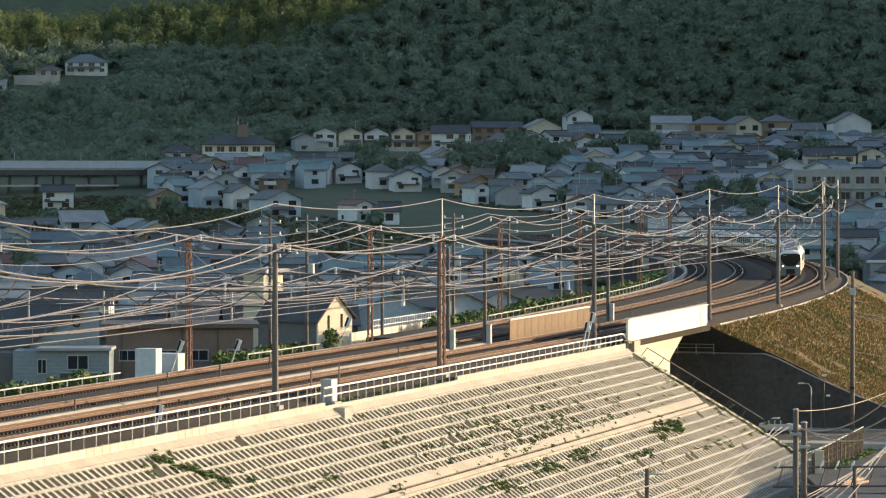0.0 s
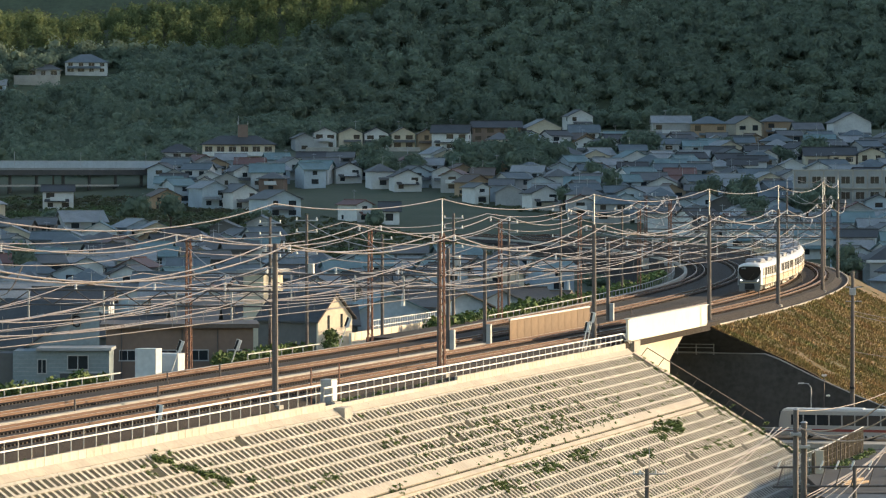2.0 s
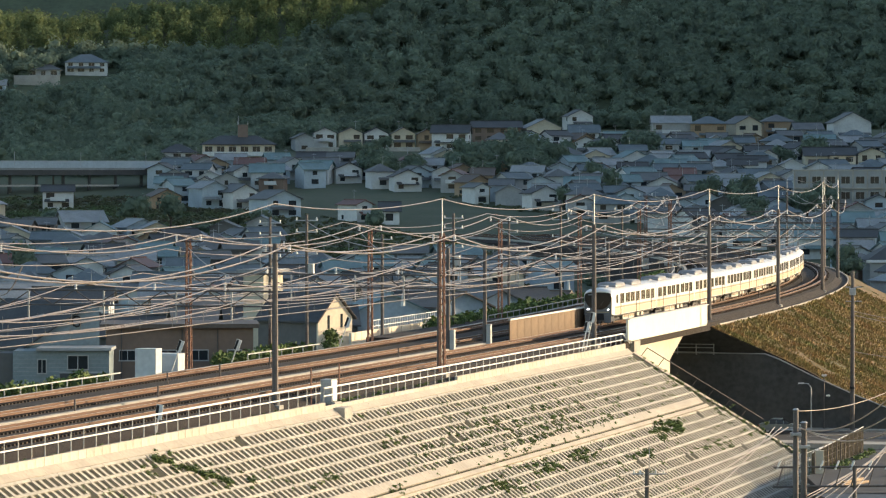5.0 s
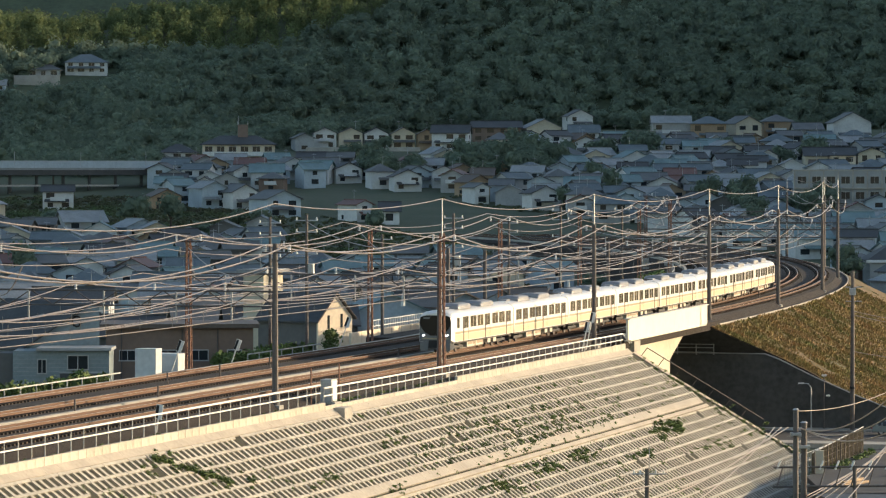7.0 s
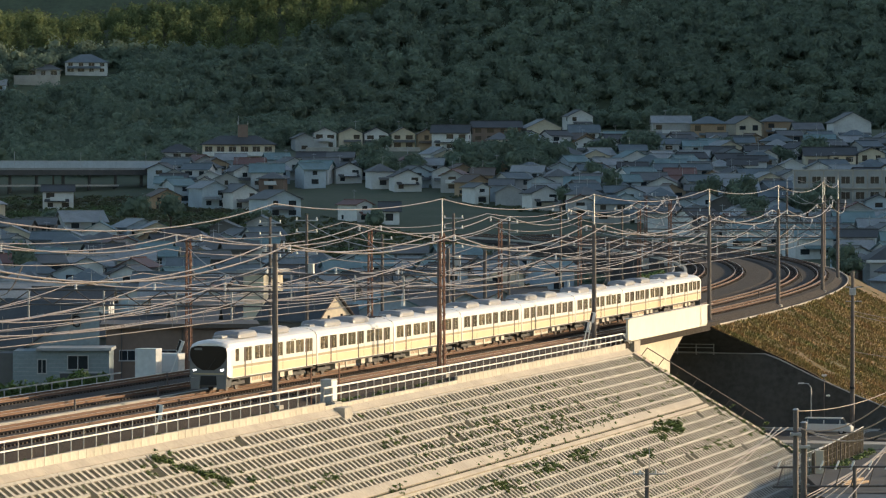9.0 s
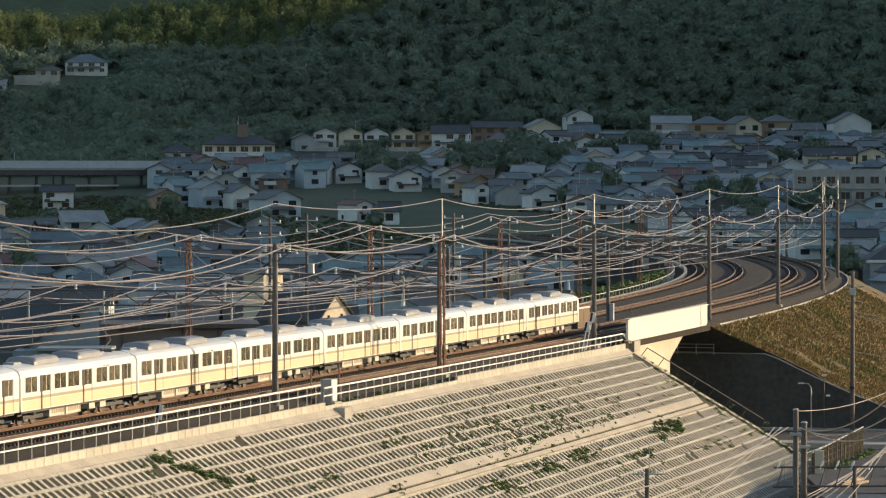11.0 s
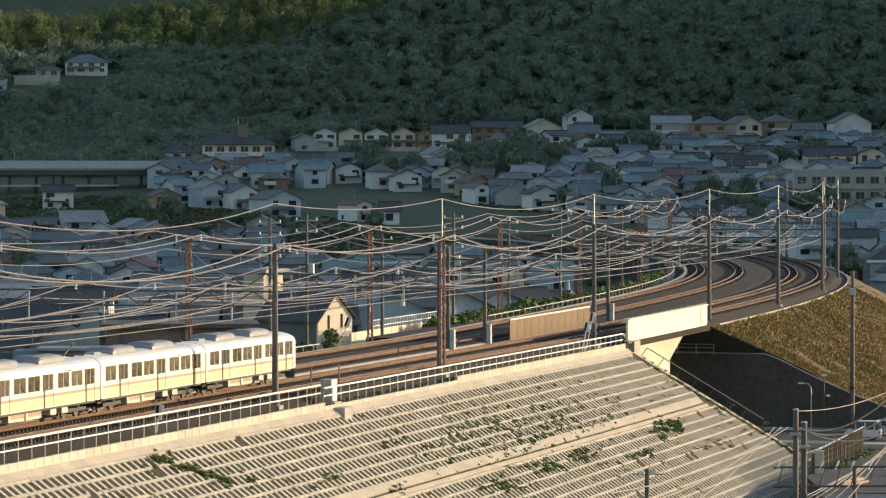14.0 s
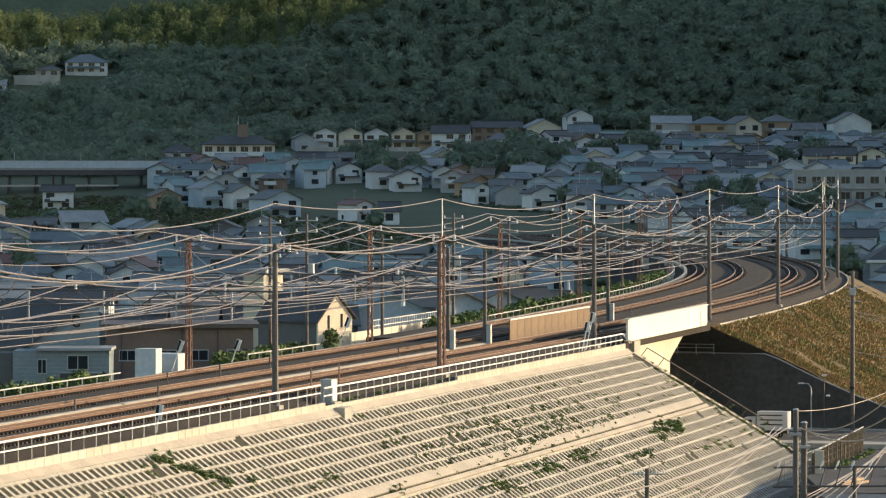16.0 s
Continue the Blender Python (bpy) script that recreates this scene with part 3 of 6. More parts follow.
def build_car(cab, panto):
    """A car 20 m long; its centre at the origin, +y backwards, rails at z = 0. cab: -1 front end, 1 rear end, 0 none."""
    h = CAR_L / 2
    car = thing("train_car", "silver and cream commuter train car with brown window band", "train car", group="cars of the train")
    rings = []
    if cab == -1:
        rings += [car_ring(-h - 0.15, 0.90, 0.30, 0.15), car_ring(-h + 0.10, 0.97, 0.14, 0.05), car_ring(-h + 0.55, 1.0, 0.06)]
    else:
        rings += [car_ring(-h, 0.985), car_ring(-h + 0.06)]
    if cab == 1:
        rings += [car_ring(h - 0.55, 1.0, 0.06), car_ring(h - 0.10, 0.97, 0.14, 0.05), car_ring(h + 0.15, 0.90, 0.30, 0.15)]
    else:
        rings += [car_ring(h - 0.06), car_ring(h, 0.985)]
    part("body", loft("body", rings, M["train"]), car)
    lo, hi = -h + (0.6 if cab == -1 else 0.08), h - (0.6 if cab == 1 else 0.08)
    for sx in (-1, 1):
        x = sx * HALF_W
        flip = pose(0, 0, 0, 0, 0, 0 if sx > 0 else 180)
        for nm, z0, z1, mt, lb in (("stripe", 1.58, 1.76, M["navy"], "khaki stripe below the windows"), ("lower_panel", 1.0, 1.55, M["cream"], "lower panel, warm sun reflection put into its cream")):
            part(nm, boxes(nm, [(min(x, x + sx * 0.006), lo, z0, max(x, x + sx * 0.006), hi, z1)], mt), car, label=lb)
        for dy in DOORS:
            dr = part("door", TB["door"], car, pose(x - sx * 0.001, dy, 0.98) @ flip)
            part("door_window", TB["doorglass"], dr)
            part("door_seal", TB["seam"], dr, pose(0, -0.76 * sx, 0), "dark brown strip along the leading edge of the door")
            part("door_seal", TB["sealthin"], dr, pose(0, 0.70 * sx, 0))
        part("side_marking", TB["mark"], car, pose(x, 4.4, 3.0) @ flip, "small grey marking above the windows")
        for wy in (-3.55, -1.3, 3.55, 5.8):
            w = part("window", TB["window"], car, pose(x + sx * 0.004, wy, 2.48) @ flip)
            part("window_frame", TB["wframe"], w)
        for wy in (-8.3,):
            if cab == -1:
                w = part("window", TB["small"], car, pose(x + sx * 0.004, wy, 2.48) @ flip)
            else:
                w = part("window", TB["window"], car, pose(x + sx * 0.004, wy, 2.48) @ flip)
                part("window_frame", TB["wframe"], w)
    for ay in (-4.3, 3.0):
        ac = part("air_conditioner", TB["ac"], car, pose(0, ay, 3.52))
        part("grille", TB["grille"], ac)
    for vy in (-7.6, 6.4):
        part("roof_vent", TB["vent"], car, pose(0, vy, 3.56))
    if panto:
        part("pantograph", TB["panto"], car, pose(0, 8.3, 3.62), "folded steel current collector")
    for by in (-3.5, -0.75):
        b = part("equipment_box", TB["boxa"], car, pose(0, by, 0.98))
        for sx in (-1, 1):
            part("box_louvre", TB["louvre"], b, pose(sx * 1.252, 0, 0.06))
    for by in (2.6, 4.5):
        part("equipment_box", TB["boxb"], car, pose(0, by, 0.98))
    part("underframe", boxes("underframe", [(-1.3, -h + 0.4, 0.8, 1.3, h - 0.4, 0.98)], M["under"]), car)
    for by in (-6.9, 6.9):
        bg = part("bogie", TB["bframe"], car, pose(0, by, 0.5))
        for wy in (-1.05, 1.05):
            part("wheel", TB["wheel"], bg, pose(0, wy, -0.07))
        for sx in (-0.95, 0.95):
            part("air_spring", TB["spring"], bg, pose(sx, 0, 0))
    for e in (-1, 1):
        if e != cab:
            part("gangway", TB["gang"], car, pose(0, e * h if e > 0 else -h - 0.16, 0))
    if cab:
        e = cab
        def face(name, pts, mt, lb="", push=0.0):
            ring0 = [(px, e * (h + 0.02 + dy + push), pz) for px, dy, pz in pts]
            ring1 = [(px, y + e * 0.05, z) for px, y, z in ring0]
            o = part(name, loft(name, [ring0, ring1] if e > 0 else [ring1, ring0], mt), car, label=lb)
            return o
        mask = [(-1.25, 0.13, 3.02), (-1.31, 0.13, 2.45), (-1.16, 0.13, 2.1), (-0.85, 0.13, 1.74), (-0.4, 0.13, 1.5), (0.4, 0.13, 1.5), (0.85, 0.13, 1.74), (1.16, 0.13, 2.1), (1.31, 0.13, 2.45), (1.25, 0.13, 3.02), (0.75, 0.13, 3.15), (-0.75, 0.13, 3.15)]
        face("windscreen", [(a, b + 0.03, c) for a, b, c in mask], M["screen"], "dark wraparound windscreen")
        # flat plate, black in place of the shade inside a coupler recess
        face("coupler_cover", [(-0.6, 0.16, 0.5), (0.6, 0.16, 0.5), (0.55, 0.16, 1.12), (-0.55, 0.16, 1.12)], M["black"], "flat black plate for the shaded coupler recess")
        part("skirt", loft("skirt", [[(sx * 1.3, e * (h - 0.7 + dd), z) for sx, dd, z in ((-1, 0.0, 0.35), (-0.75, 0.75, 0.35), (0.75, 0.75, 0.35), (1, 0.0, 0.35))], [(sx * 1.4, e * (h - 0.7 + dd), z) for sx, dd, z in ((-1, 0.0, 1.0), (-0.75, 0.85, 1.15), (0.75, 0.85, 1.15), (1, 0.0, 1.0))]], M["frontgrey"]), car, label="grey front skirt")
        for sx in (-1, 1):
            face("headlight", [(sx * 0.98 + dx * 0.6, 0.165, 1.5 + dz * 0.8) for dx, dz in ((-0.16, -0.07), (0.16, -0.03), (0.16, 0.1), (-0.16, 0.06))], M["lampglow"] if cab == -1 else M["glass"], "oblong headlight")
        # covers the bright body end with the shade-darkened grey
        face("front_panel", [(-1.3, 0.125, 1.02), (1.3, 0.125, 1.02), (1.335, 0.125, 1.4), (1.335, 0.125, 2.75), (1.25, 0.125, 3.0), (1.0, 0.125, 3.12), (-1.0, 0.125, 3.12), (-1.25, 0.125, 3.0), (-1.335, 0.125, 2.75), (-1.335, 0.125, 1.4)], M["frontgrey"], "silver-grey front panel, darkened for the shade it stands in")
        for sx in (-1, 1):
            face("snow_plough", [(sx * a, 0.17, z) for a, z in ((0.62, 0.22), (1.25, 0.22), (1.3, 1.0), (0.58, 1.0))][::sx], M["frontgrey"], "grey skirt panel beside the coupler")
        face("wiper", [(-0.05, 0.185, 1.55), (0.0, 0.185, 1.55), (0.55, 0.185, 2.3), (0.5, 0.185, 2.3)], M["black"])
        face("number_panel", [(-1.0, 0.185, 2.86), (-0.45, 0.185, 2.86), (-0.45, 0.185, 3.0), (-1.0, 0.185, 3.0)], M["frontgrey"])
        face("band", [(-1.1, 0.14, 1.2), (1.1, 0.14, 1.2), (1.15, 0.14, 1.3), (-1.15, 0.14, 1.3)], M["navy"], "thin navy band")
    return car


def build_train():
    train_bits()
    first, last = build_car(-1, False), build_car(1, False)
    mid_a, mid_b = build_car(0, False), build_car(0, True)
    cars = [first, mid_b, mid_a, copy_thing(mid_b, Matrix()), copy_thing(mid_a, Matrix()), copy_thing(mid_b, Matrix()), copy_thing(mid_a, Matrix()), last]
    first["label"] = "silver leading train car with lit headlights and black windscreen"
    last["label"] = "silver rear train car with dark windscreen"
    return cars


CARS = build_train()
NOSE = ((0.0, 215.2), (2.0, 156.2), (4.0, 97.2), (6.5, 23.9), (9.0, -47.7), (11.5, -120.5), (12.5, -149.2), (14.0, -192.5), (15.5, -236.0), (16.0, -250.5))


def nose_at(t):
    return float(np.interp(t, [a for a, _ in NOSE], [b for _, b in NOSE]))


def far_line(s, w):
    """line(), carried on straight past its ends."""
    if s < -255:
        a = line(-255, w)
        return a + (line(-254, w) - a) * (s + 255)
    return line(s, w)


def car_pose(s):
    a, b = far_line(s - 6.9, -0.55), far_line(s + 6.9, -0.55)
    c, d = (a + b) / 2, b - a
    m = pose(c.x, c.y, c.z, 0, 0, -math.degrees(math.atan2(d.x, d.y)))
    return m @ pose(0, 0, 0, math.degrees(math.asin(d.z / d.length)), 0, 0)


def motions():
    for k, car in enumerate(CARS):
        walk(car, [(0.5 * i, car_pose(nose_at(0.5 * i) + 0.3 + 20.0 * k + CAR_L / 2)) for i in range(33)])
    for ob, s, rows, turn in VEHICLES:
        out = []
        for t, w in rows:
            p = line(s, w, -11.07)
            out.append((t, pose(p.x, p.y, p.z, 0, 0, heading(s) + turn)))
        walk(ob, out)


VEHICLES = []


# ---- houses ----
WIN = {}


def window_mesh(w, h):
    key = (round(w, 1), round(h, 1))
    if key not in WIN:
        w, h = key
        me = boxes("window", [(-w / 2, -0.05, -h / 2, w / 2, 0.02, h / 2)], M["glass"])
        fr = boxes("window_frame", [(-w / 2 - 0.07, -0.09, h / 2, w / 2 + 0.07, 0.02, h / 2 + 0.08), (-w / 2 - 0.1, -0.13, -h / 2 - 0.1, w / 2 + 0.1, 0.02, -h / 2),
                                    (-w / 2 - 0.07, -0.09, -h / 2, -w / 2, 0.02, h / 2), (w / 2, -0.09, -h / 2, w / 2 + 0.07, 0.02, h / 2), (-0.03, -0.07, -h / 2, 0.03, 0.02, h / 2)], M["galv"])
        WIN[key] = (me, fr)
    return WIN[key]


def roof_mesh(kind, w, d, h, rise, over, material):
    """Thick roof on eaves at height h: gx ridge along x, gy ridge along y, hip, flat."""
    t = 0.16
    a, b = w / 2 + over, d / 2 + over
    if kind == "gy":
        me = roof_mesh("gx", d, w, h, rise, over, material)
        me.transform(Matrix.Rotation(math.pi / 2, 4, "Z"))
        return me
    drop = rise * over / (d / 2)
    if kind == "gx":
        top = [(-a, -b, h - drop), (a, -b, h - drop), (a, 0, h + rise), (-a, 0, h + rise), (-a, b, h - drop), (a, b, h - drop)]
        v = [(x, y, z + t) for x, y, z in top] + top
        f = [(0, 1, 2, 3), (3, 2, 5, 4), (9, 8, 7, 6), (10, 11, 8, 9), (0, 6, 7, 1), (4, 5, 11, 10), (1, 7, 8, 2), (2, 8, 11, 5), (3, 9, 6, 0), (4, 10, 9, 3)]
    elif kind == "hip":
        r = max(0.2, (w - d) / 2)
        top = [(-a, -b, h - drop), (a, -b, h - drop), (a, b, h - drop), (-a, b, h - drop), (-r, 0, h + rise), (r, 0, h + rise)]
        v = [(x, y, z + t) for x, y, z in top] + top[:4]
        f = [(0, 1, 5, 4), (1, 2, 5), (2, 3, 4, 5), (3, 0, 4), (0, 6, 7, 1), (1, 7, 8, 2), (2, 8, 9, 3), (3, 9, 6, 0), (9, 8, 7, 6)]
    else:
        v = [(sx * a, sy * b, z) for z in (h, h + 0.35) for sx, sy in ((-1, -1), (1, -1), (1, 1), (-1, 1))]
        f = [(3, 2, 1, 0), (4, 5, 6, 7), (0, 1, 5, 4), (1, 2, 6, 5), (2, 3, 7, 6), (3, 0, 4, 7)]
    return mesh_of("roof", v, f, material)


def wall_mesh(kind, w, d, h, rise, low, material):
    a, b = w / 2, d / 2
    v = [(-a, -b, low), (a, -b, low), (a, b, low), (-a, b, low), (-a, -b, h), (a, -b, h), (a, b, h), (-a, b, h)]
    f = [(0, 1, 5, 4), (1, 2, 6, 5), (2, 3, 7, 6), (3, 0, 4, 7)]
    if kind == "gx":
        v += [(-a, 0, h + rise), (a, 0, h + rise)]
        f += [(4, 8, 7), (5, 6, 9)]
    elif kind == "gy":
        v += [(0, -b, h + rise), (0, b, h + rise)]
        f += [(4, 5, 8), (6, 7, 9)]
    return mesh_of("wall", v, f, material)


COLOUR = {"w_white": "white", "w_grey": "grey", "w_cream": "cream", "w_tan": "tan", "w_brown": "brown", "w_blue": "pale blue", "w_yellow": "pale yellow", "w_dark": "dark grey",
          "r_grey": "grey", "r_blue": "blue-grey", "r_dark": "dark", "r_red": "dull red", "r_light": "light grey", "r_brown": "brown", "r_teal": "teal"}
SHAPE = {"gx": "gabled", "gy": "gabled", "hip": "hipped", "flat": "flat"}


def house(w, d, total, wall, roof, kind, seed=0, low=-2.5, steep=0.0, porch=True, front_windows=True, group="houses of the town", frames=True):
    """A two-storey house centred on its base, front towards -y; returns the Empty."""
    rng = random.Random(seed)
    span = d if kind in ("gx", "hip") else w
    rise = 0.0 if kind == "flat" else min(span * 0.5 * rng.uniform(0.42, 0.52), total * 0.42)
    rise = steep or rise
    h = total - rise
    storeys = 2 if h > 3.0 else 1
    ob = thing("house", "%s rendered house with a %s %s roof" % (COLOUR[wall], COLOUR[roof], SHAPE[kind]), "house", group=group)
    part("wall", wall_mesh(kind, w, d, h, rise, low, M[wall]), ob)
    part("roof", roof_mesh(kind, w, d, h, rise, 0.5, M[roof]), ob, label="%s tiled roof" % COLOUR[roof])
    if kind in ("gx", "gy"):
        L = w if kind == "gx" else d
        c = boxes("ridge", [(-L / 2 - 0.5, -0.14, h + rise + 0.1, L / 2 + 0.5, 0.14, h + rise + 0.3)], M[roof])
        part("ridge", c, ob, Matrix() if kind == "gx" else pose(0, 0, 0, 0, 0, 90))
    def win(x, y, z, ww, hh, rz):
        g, fr = window_mesh(ww, hh)
        o = part("window", g, ob, pose(x, y, z, 0, 0, rz))
        if frames:
            part("window_frame", fr, o)
    sh = h / storeys
    for st in range(storeys):
        z = sh * st + sh * 0.55
        if front_windows:
            n = max(1, int(w / 2.9))
            for i in range(n):
                if rng.random() < (0.85 if frames else 0.7):
                    win(-w / 2 + w * (i + 0.5) / n, -d / 2, z, rng.choice((1.2, 1.6, 1.8)), min(rng.choice((1.0, 1.2, 1.5)), sh * 0.55), 0)
        for side, rz in ((1, 90), (-1, -90)):
            for i in range(max(1, int(d / 4))):
                if rng.random() < (0.6 if frames else 0.15):
                    win(side * w / 2, -d / 2 + d * (i + 0.5) / max(1, int(d / 4)), z, rng.choice((0.8, 1.2)), min(1.0, sh * 0.5), rz)
    if porch and storeys == 2 and rng.random() < 0.75:
        pw = w * rng.uniform(0.5, 0.95)
        px = rng.uniform(-1, 1) * (w - pw) / 2
        v = [(px - pw / 2, -d / 2 - 1.3, sh - 0.3), (px + pw / 2, -d / 2 - 1.3, sh - 0.3), (px + pw / 2, -d / 2, sh + 0.25), (px - pw / 2, -d / 2, sh + 0.25)]
        part("porch_roof", mesh_of("porch_roof", [(x, y, z + 0.14) for x, y, z in v] + v, [(0, 1, 2, 3), (7, 6, 5, 4), (0, 4, 5, 1), (1, 5, 6, 2), (3, 7, 4, 0)], M[roof]), ob)
    if storeys == 2 and rng.random() < 0.4:
        bw = w * 0.5
        part("balcony", boxes("balcony", [(-bw / 2, -d / 2 - 1.0, sh - 0.1, bw / 2, -d / 2, sh + 0.05), (-bw / 2, -d / 2 - 1.0, sh + 0.05, bw / 2, -d / 2 - 0.9, sh + 0.8)], M["w_white" if rng.random() < 0.5 else wall]), ob)
    if rng.random() < 0.35:
        ax, az = rng.uniform(-1, 1) * w * 0.25, h + rise * 0.6
        part("antenna", bar_mesh("antenna", [((ax, 0, az), (ax, 0, az + 2.6), 0.05, 0.04), ((ax - 0.6, 0, az + 2.3), (ax + 0.6, 0, az + 2.3), 0.03, 0.03)], M["galv"], 4), ob)
    return ob


TAKEN = []


def put_house(x, y, w, total, wall, roof, kind, rot):
    z = ground_z(x, y)
    d = 7.5 if kind != "gy" else 8.5
    total = max(total, 4.6 if w < 6 else 5.6)
    ob = house(w, d, total, wall, roof, kind, seed=int(x * 7 + y), frames=False)
    ob.matrix_world = pose(x, y + d / 2, z, 0, 0, rot)
    TAKEN.append((x, y + d / 2, max(w, d) / 2 + 1.0))


put_house(109.0, 1056, 10.2, 8.8, "w_white", "r_grey", "gy", 8)
put_house(96.9, 1048, 7.3, 6.6, "w_grey", "r_grey", "gx", 4)
put_house(90.8, 1073, 8.0, 7.1, "w_tan", "r_grey", "hip", 6)
put_house(81.0, 1064, 7.5, 7.3, "w_cream", "r_grey", "gy", 20)
put_house(71.2, 1056, 9.1, 7.7, "w_tan", "r_blue", "hip", 0)
put_house(61.6, 1064, 10.2, 7.3, "w_grey", "r_light", "gx", 0)
put_house(38.3, 1120, 7.1, 4.7, "w_white", "r_grey", "gy", 10)
put_house(37.5, 1048, 7.8, 6.0, "w_white", "r_blue", "gx", 0)
put_house(26.5, 1069, 9.5, 6.1, "w_cream", "r_light", "gy", 12)
put_house(14.5, 1069, 13.2, 5.5, "w_brown", "r_dark", "gx", 0)
put_house(2.2, 1037, 9.6, 6.8, "w_white", "r_dark", "gx", -6)
put_house(-4.6, 1040, 4.4, 5.4, "w_tan", "r_brown", "gy", 4)
put_house(-10.8, 1044, 6.3, 4.5, "w_cream", "r_grey", "gy", 4)
put_house(-17.9, 1044, 6.3, 4.3, "w_white", "r_dark", "gy", 4)
put_house(-24.7, 1044, 6.3, 4.2, "w_cream", "r_grey", "gy", 4)
put_house(-31.5, 1044, 6.0, 3.9, "w_white", "r_dark", "gy", 4)
put_house(-37.1, 1037, 4.8, 4.2, "w_grey", "r_grey", "gy", 10)
put_house(14.7, 1026, 6.5, 5.3, "w_cream", "r_grey", "hip", 0)
put_house(21.1, 1015, 4.7, 3.2, "w_white", "r_grey", "gy", 25)
put_house(30.6, 977, 9.2, 3.9, "w_grey", "r_grey", "hip", 0)
put_house(-29.3, 945, 8.4, 4.1, "w_cream", "r_grey", "gx", 10)
put_house(46.3, 967, 8.8, 4.2, "w_white", "r_teal", "gy", 15)
put_house(38.1, 960, 5.5, 3.3, "w_white", "r_grey", "gy", 15)
put_house(57.8, 980, 4.5, 3.6, "w_white", "r_dark", "gy", 0)
put_house(62.6, 980, 4.5, 3.6, "w_white", "r_dark", "gy", 0)
put_house(68.9, 980, 7.0, 4.5, "w_grey", "r_dark", "gx", 0)
put_house(-51.9, 868, 6.1, 6.0, "w_blue", "r_light", "gy", 25)
put_house(-45.0, 864, 6.0, 5.2, "w_white", "r_grey", "gy", 25)
put_house(-36.1, 843, 8.1, 5.8, "w_blue", "r_grey", "gy", 30)
put_house(-18.6, 831, 3.7, 4.0, "w_white", "r_red", "gy", 30)
put_house(-11.2, 825, 4.0, 2.8, "w_white", "r_dark", "gx", 0)
put_house(7.3, 881, 3.3, 3.4, "w_white", "r_grey", "gy", 20)
put_house(-65.8, 977, 8.8, 6.4, "w_white", "r_dark", "hip", 0)
put_house(38.3, 881, 6.6, 3.4, "w_grey", "r_blue", "hip", 10)
put_house(47.1, 899, 7.5, 3.2, "w_white", "r_grey", "gx", 5)
put_house(-59.8, 762, 6.5, 5.2, "w_blue", "r_light", "gy", 25)
put_house(-72.3, 784, 8.5, 4.5, "w_grey", "r_light", "gx", 20)
put_house(91.2, 964, 5.5, 6.6, "w_cream", "r_dark", "gx", 0)
put_house(97.6, 964, 6.5, 6.6, "w_yellow", "r_dark", "gx", 0)
put_house(104.6, 964, 6.6, 6.6, "w_cream", "r_dark", "gy", 0)

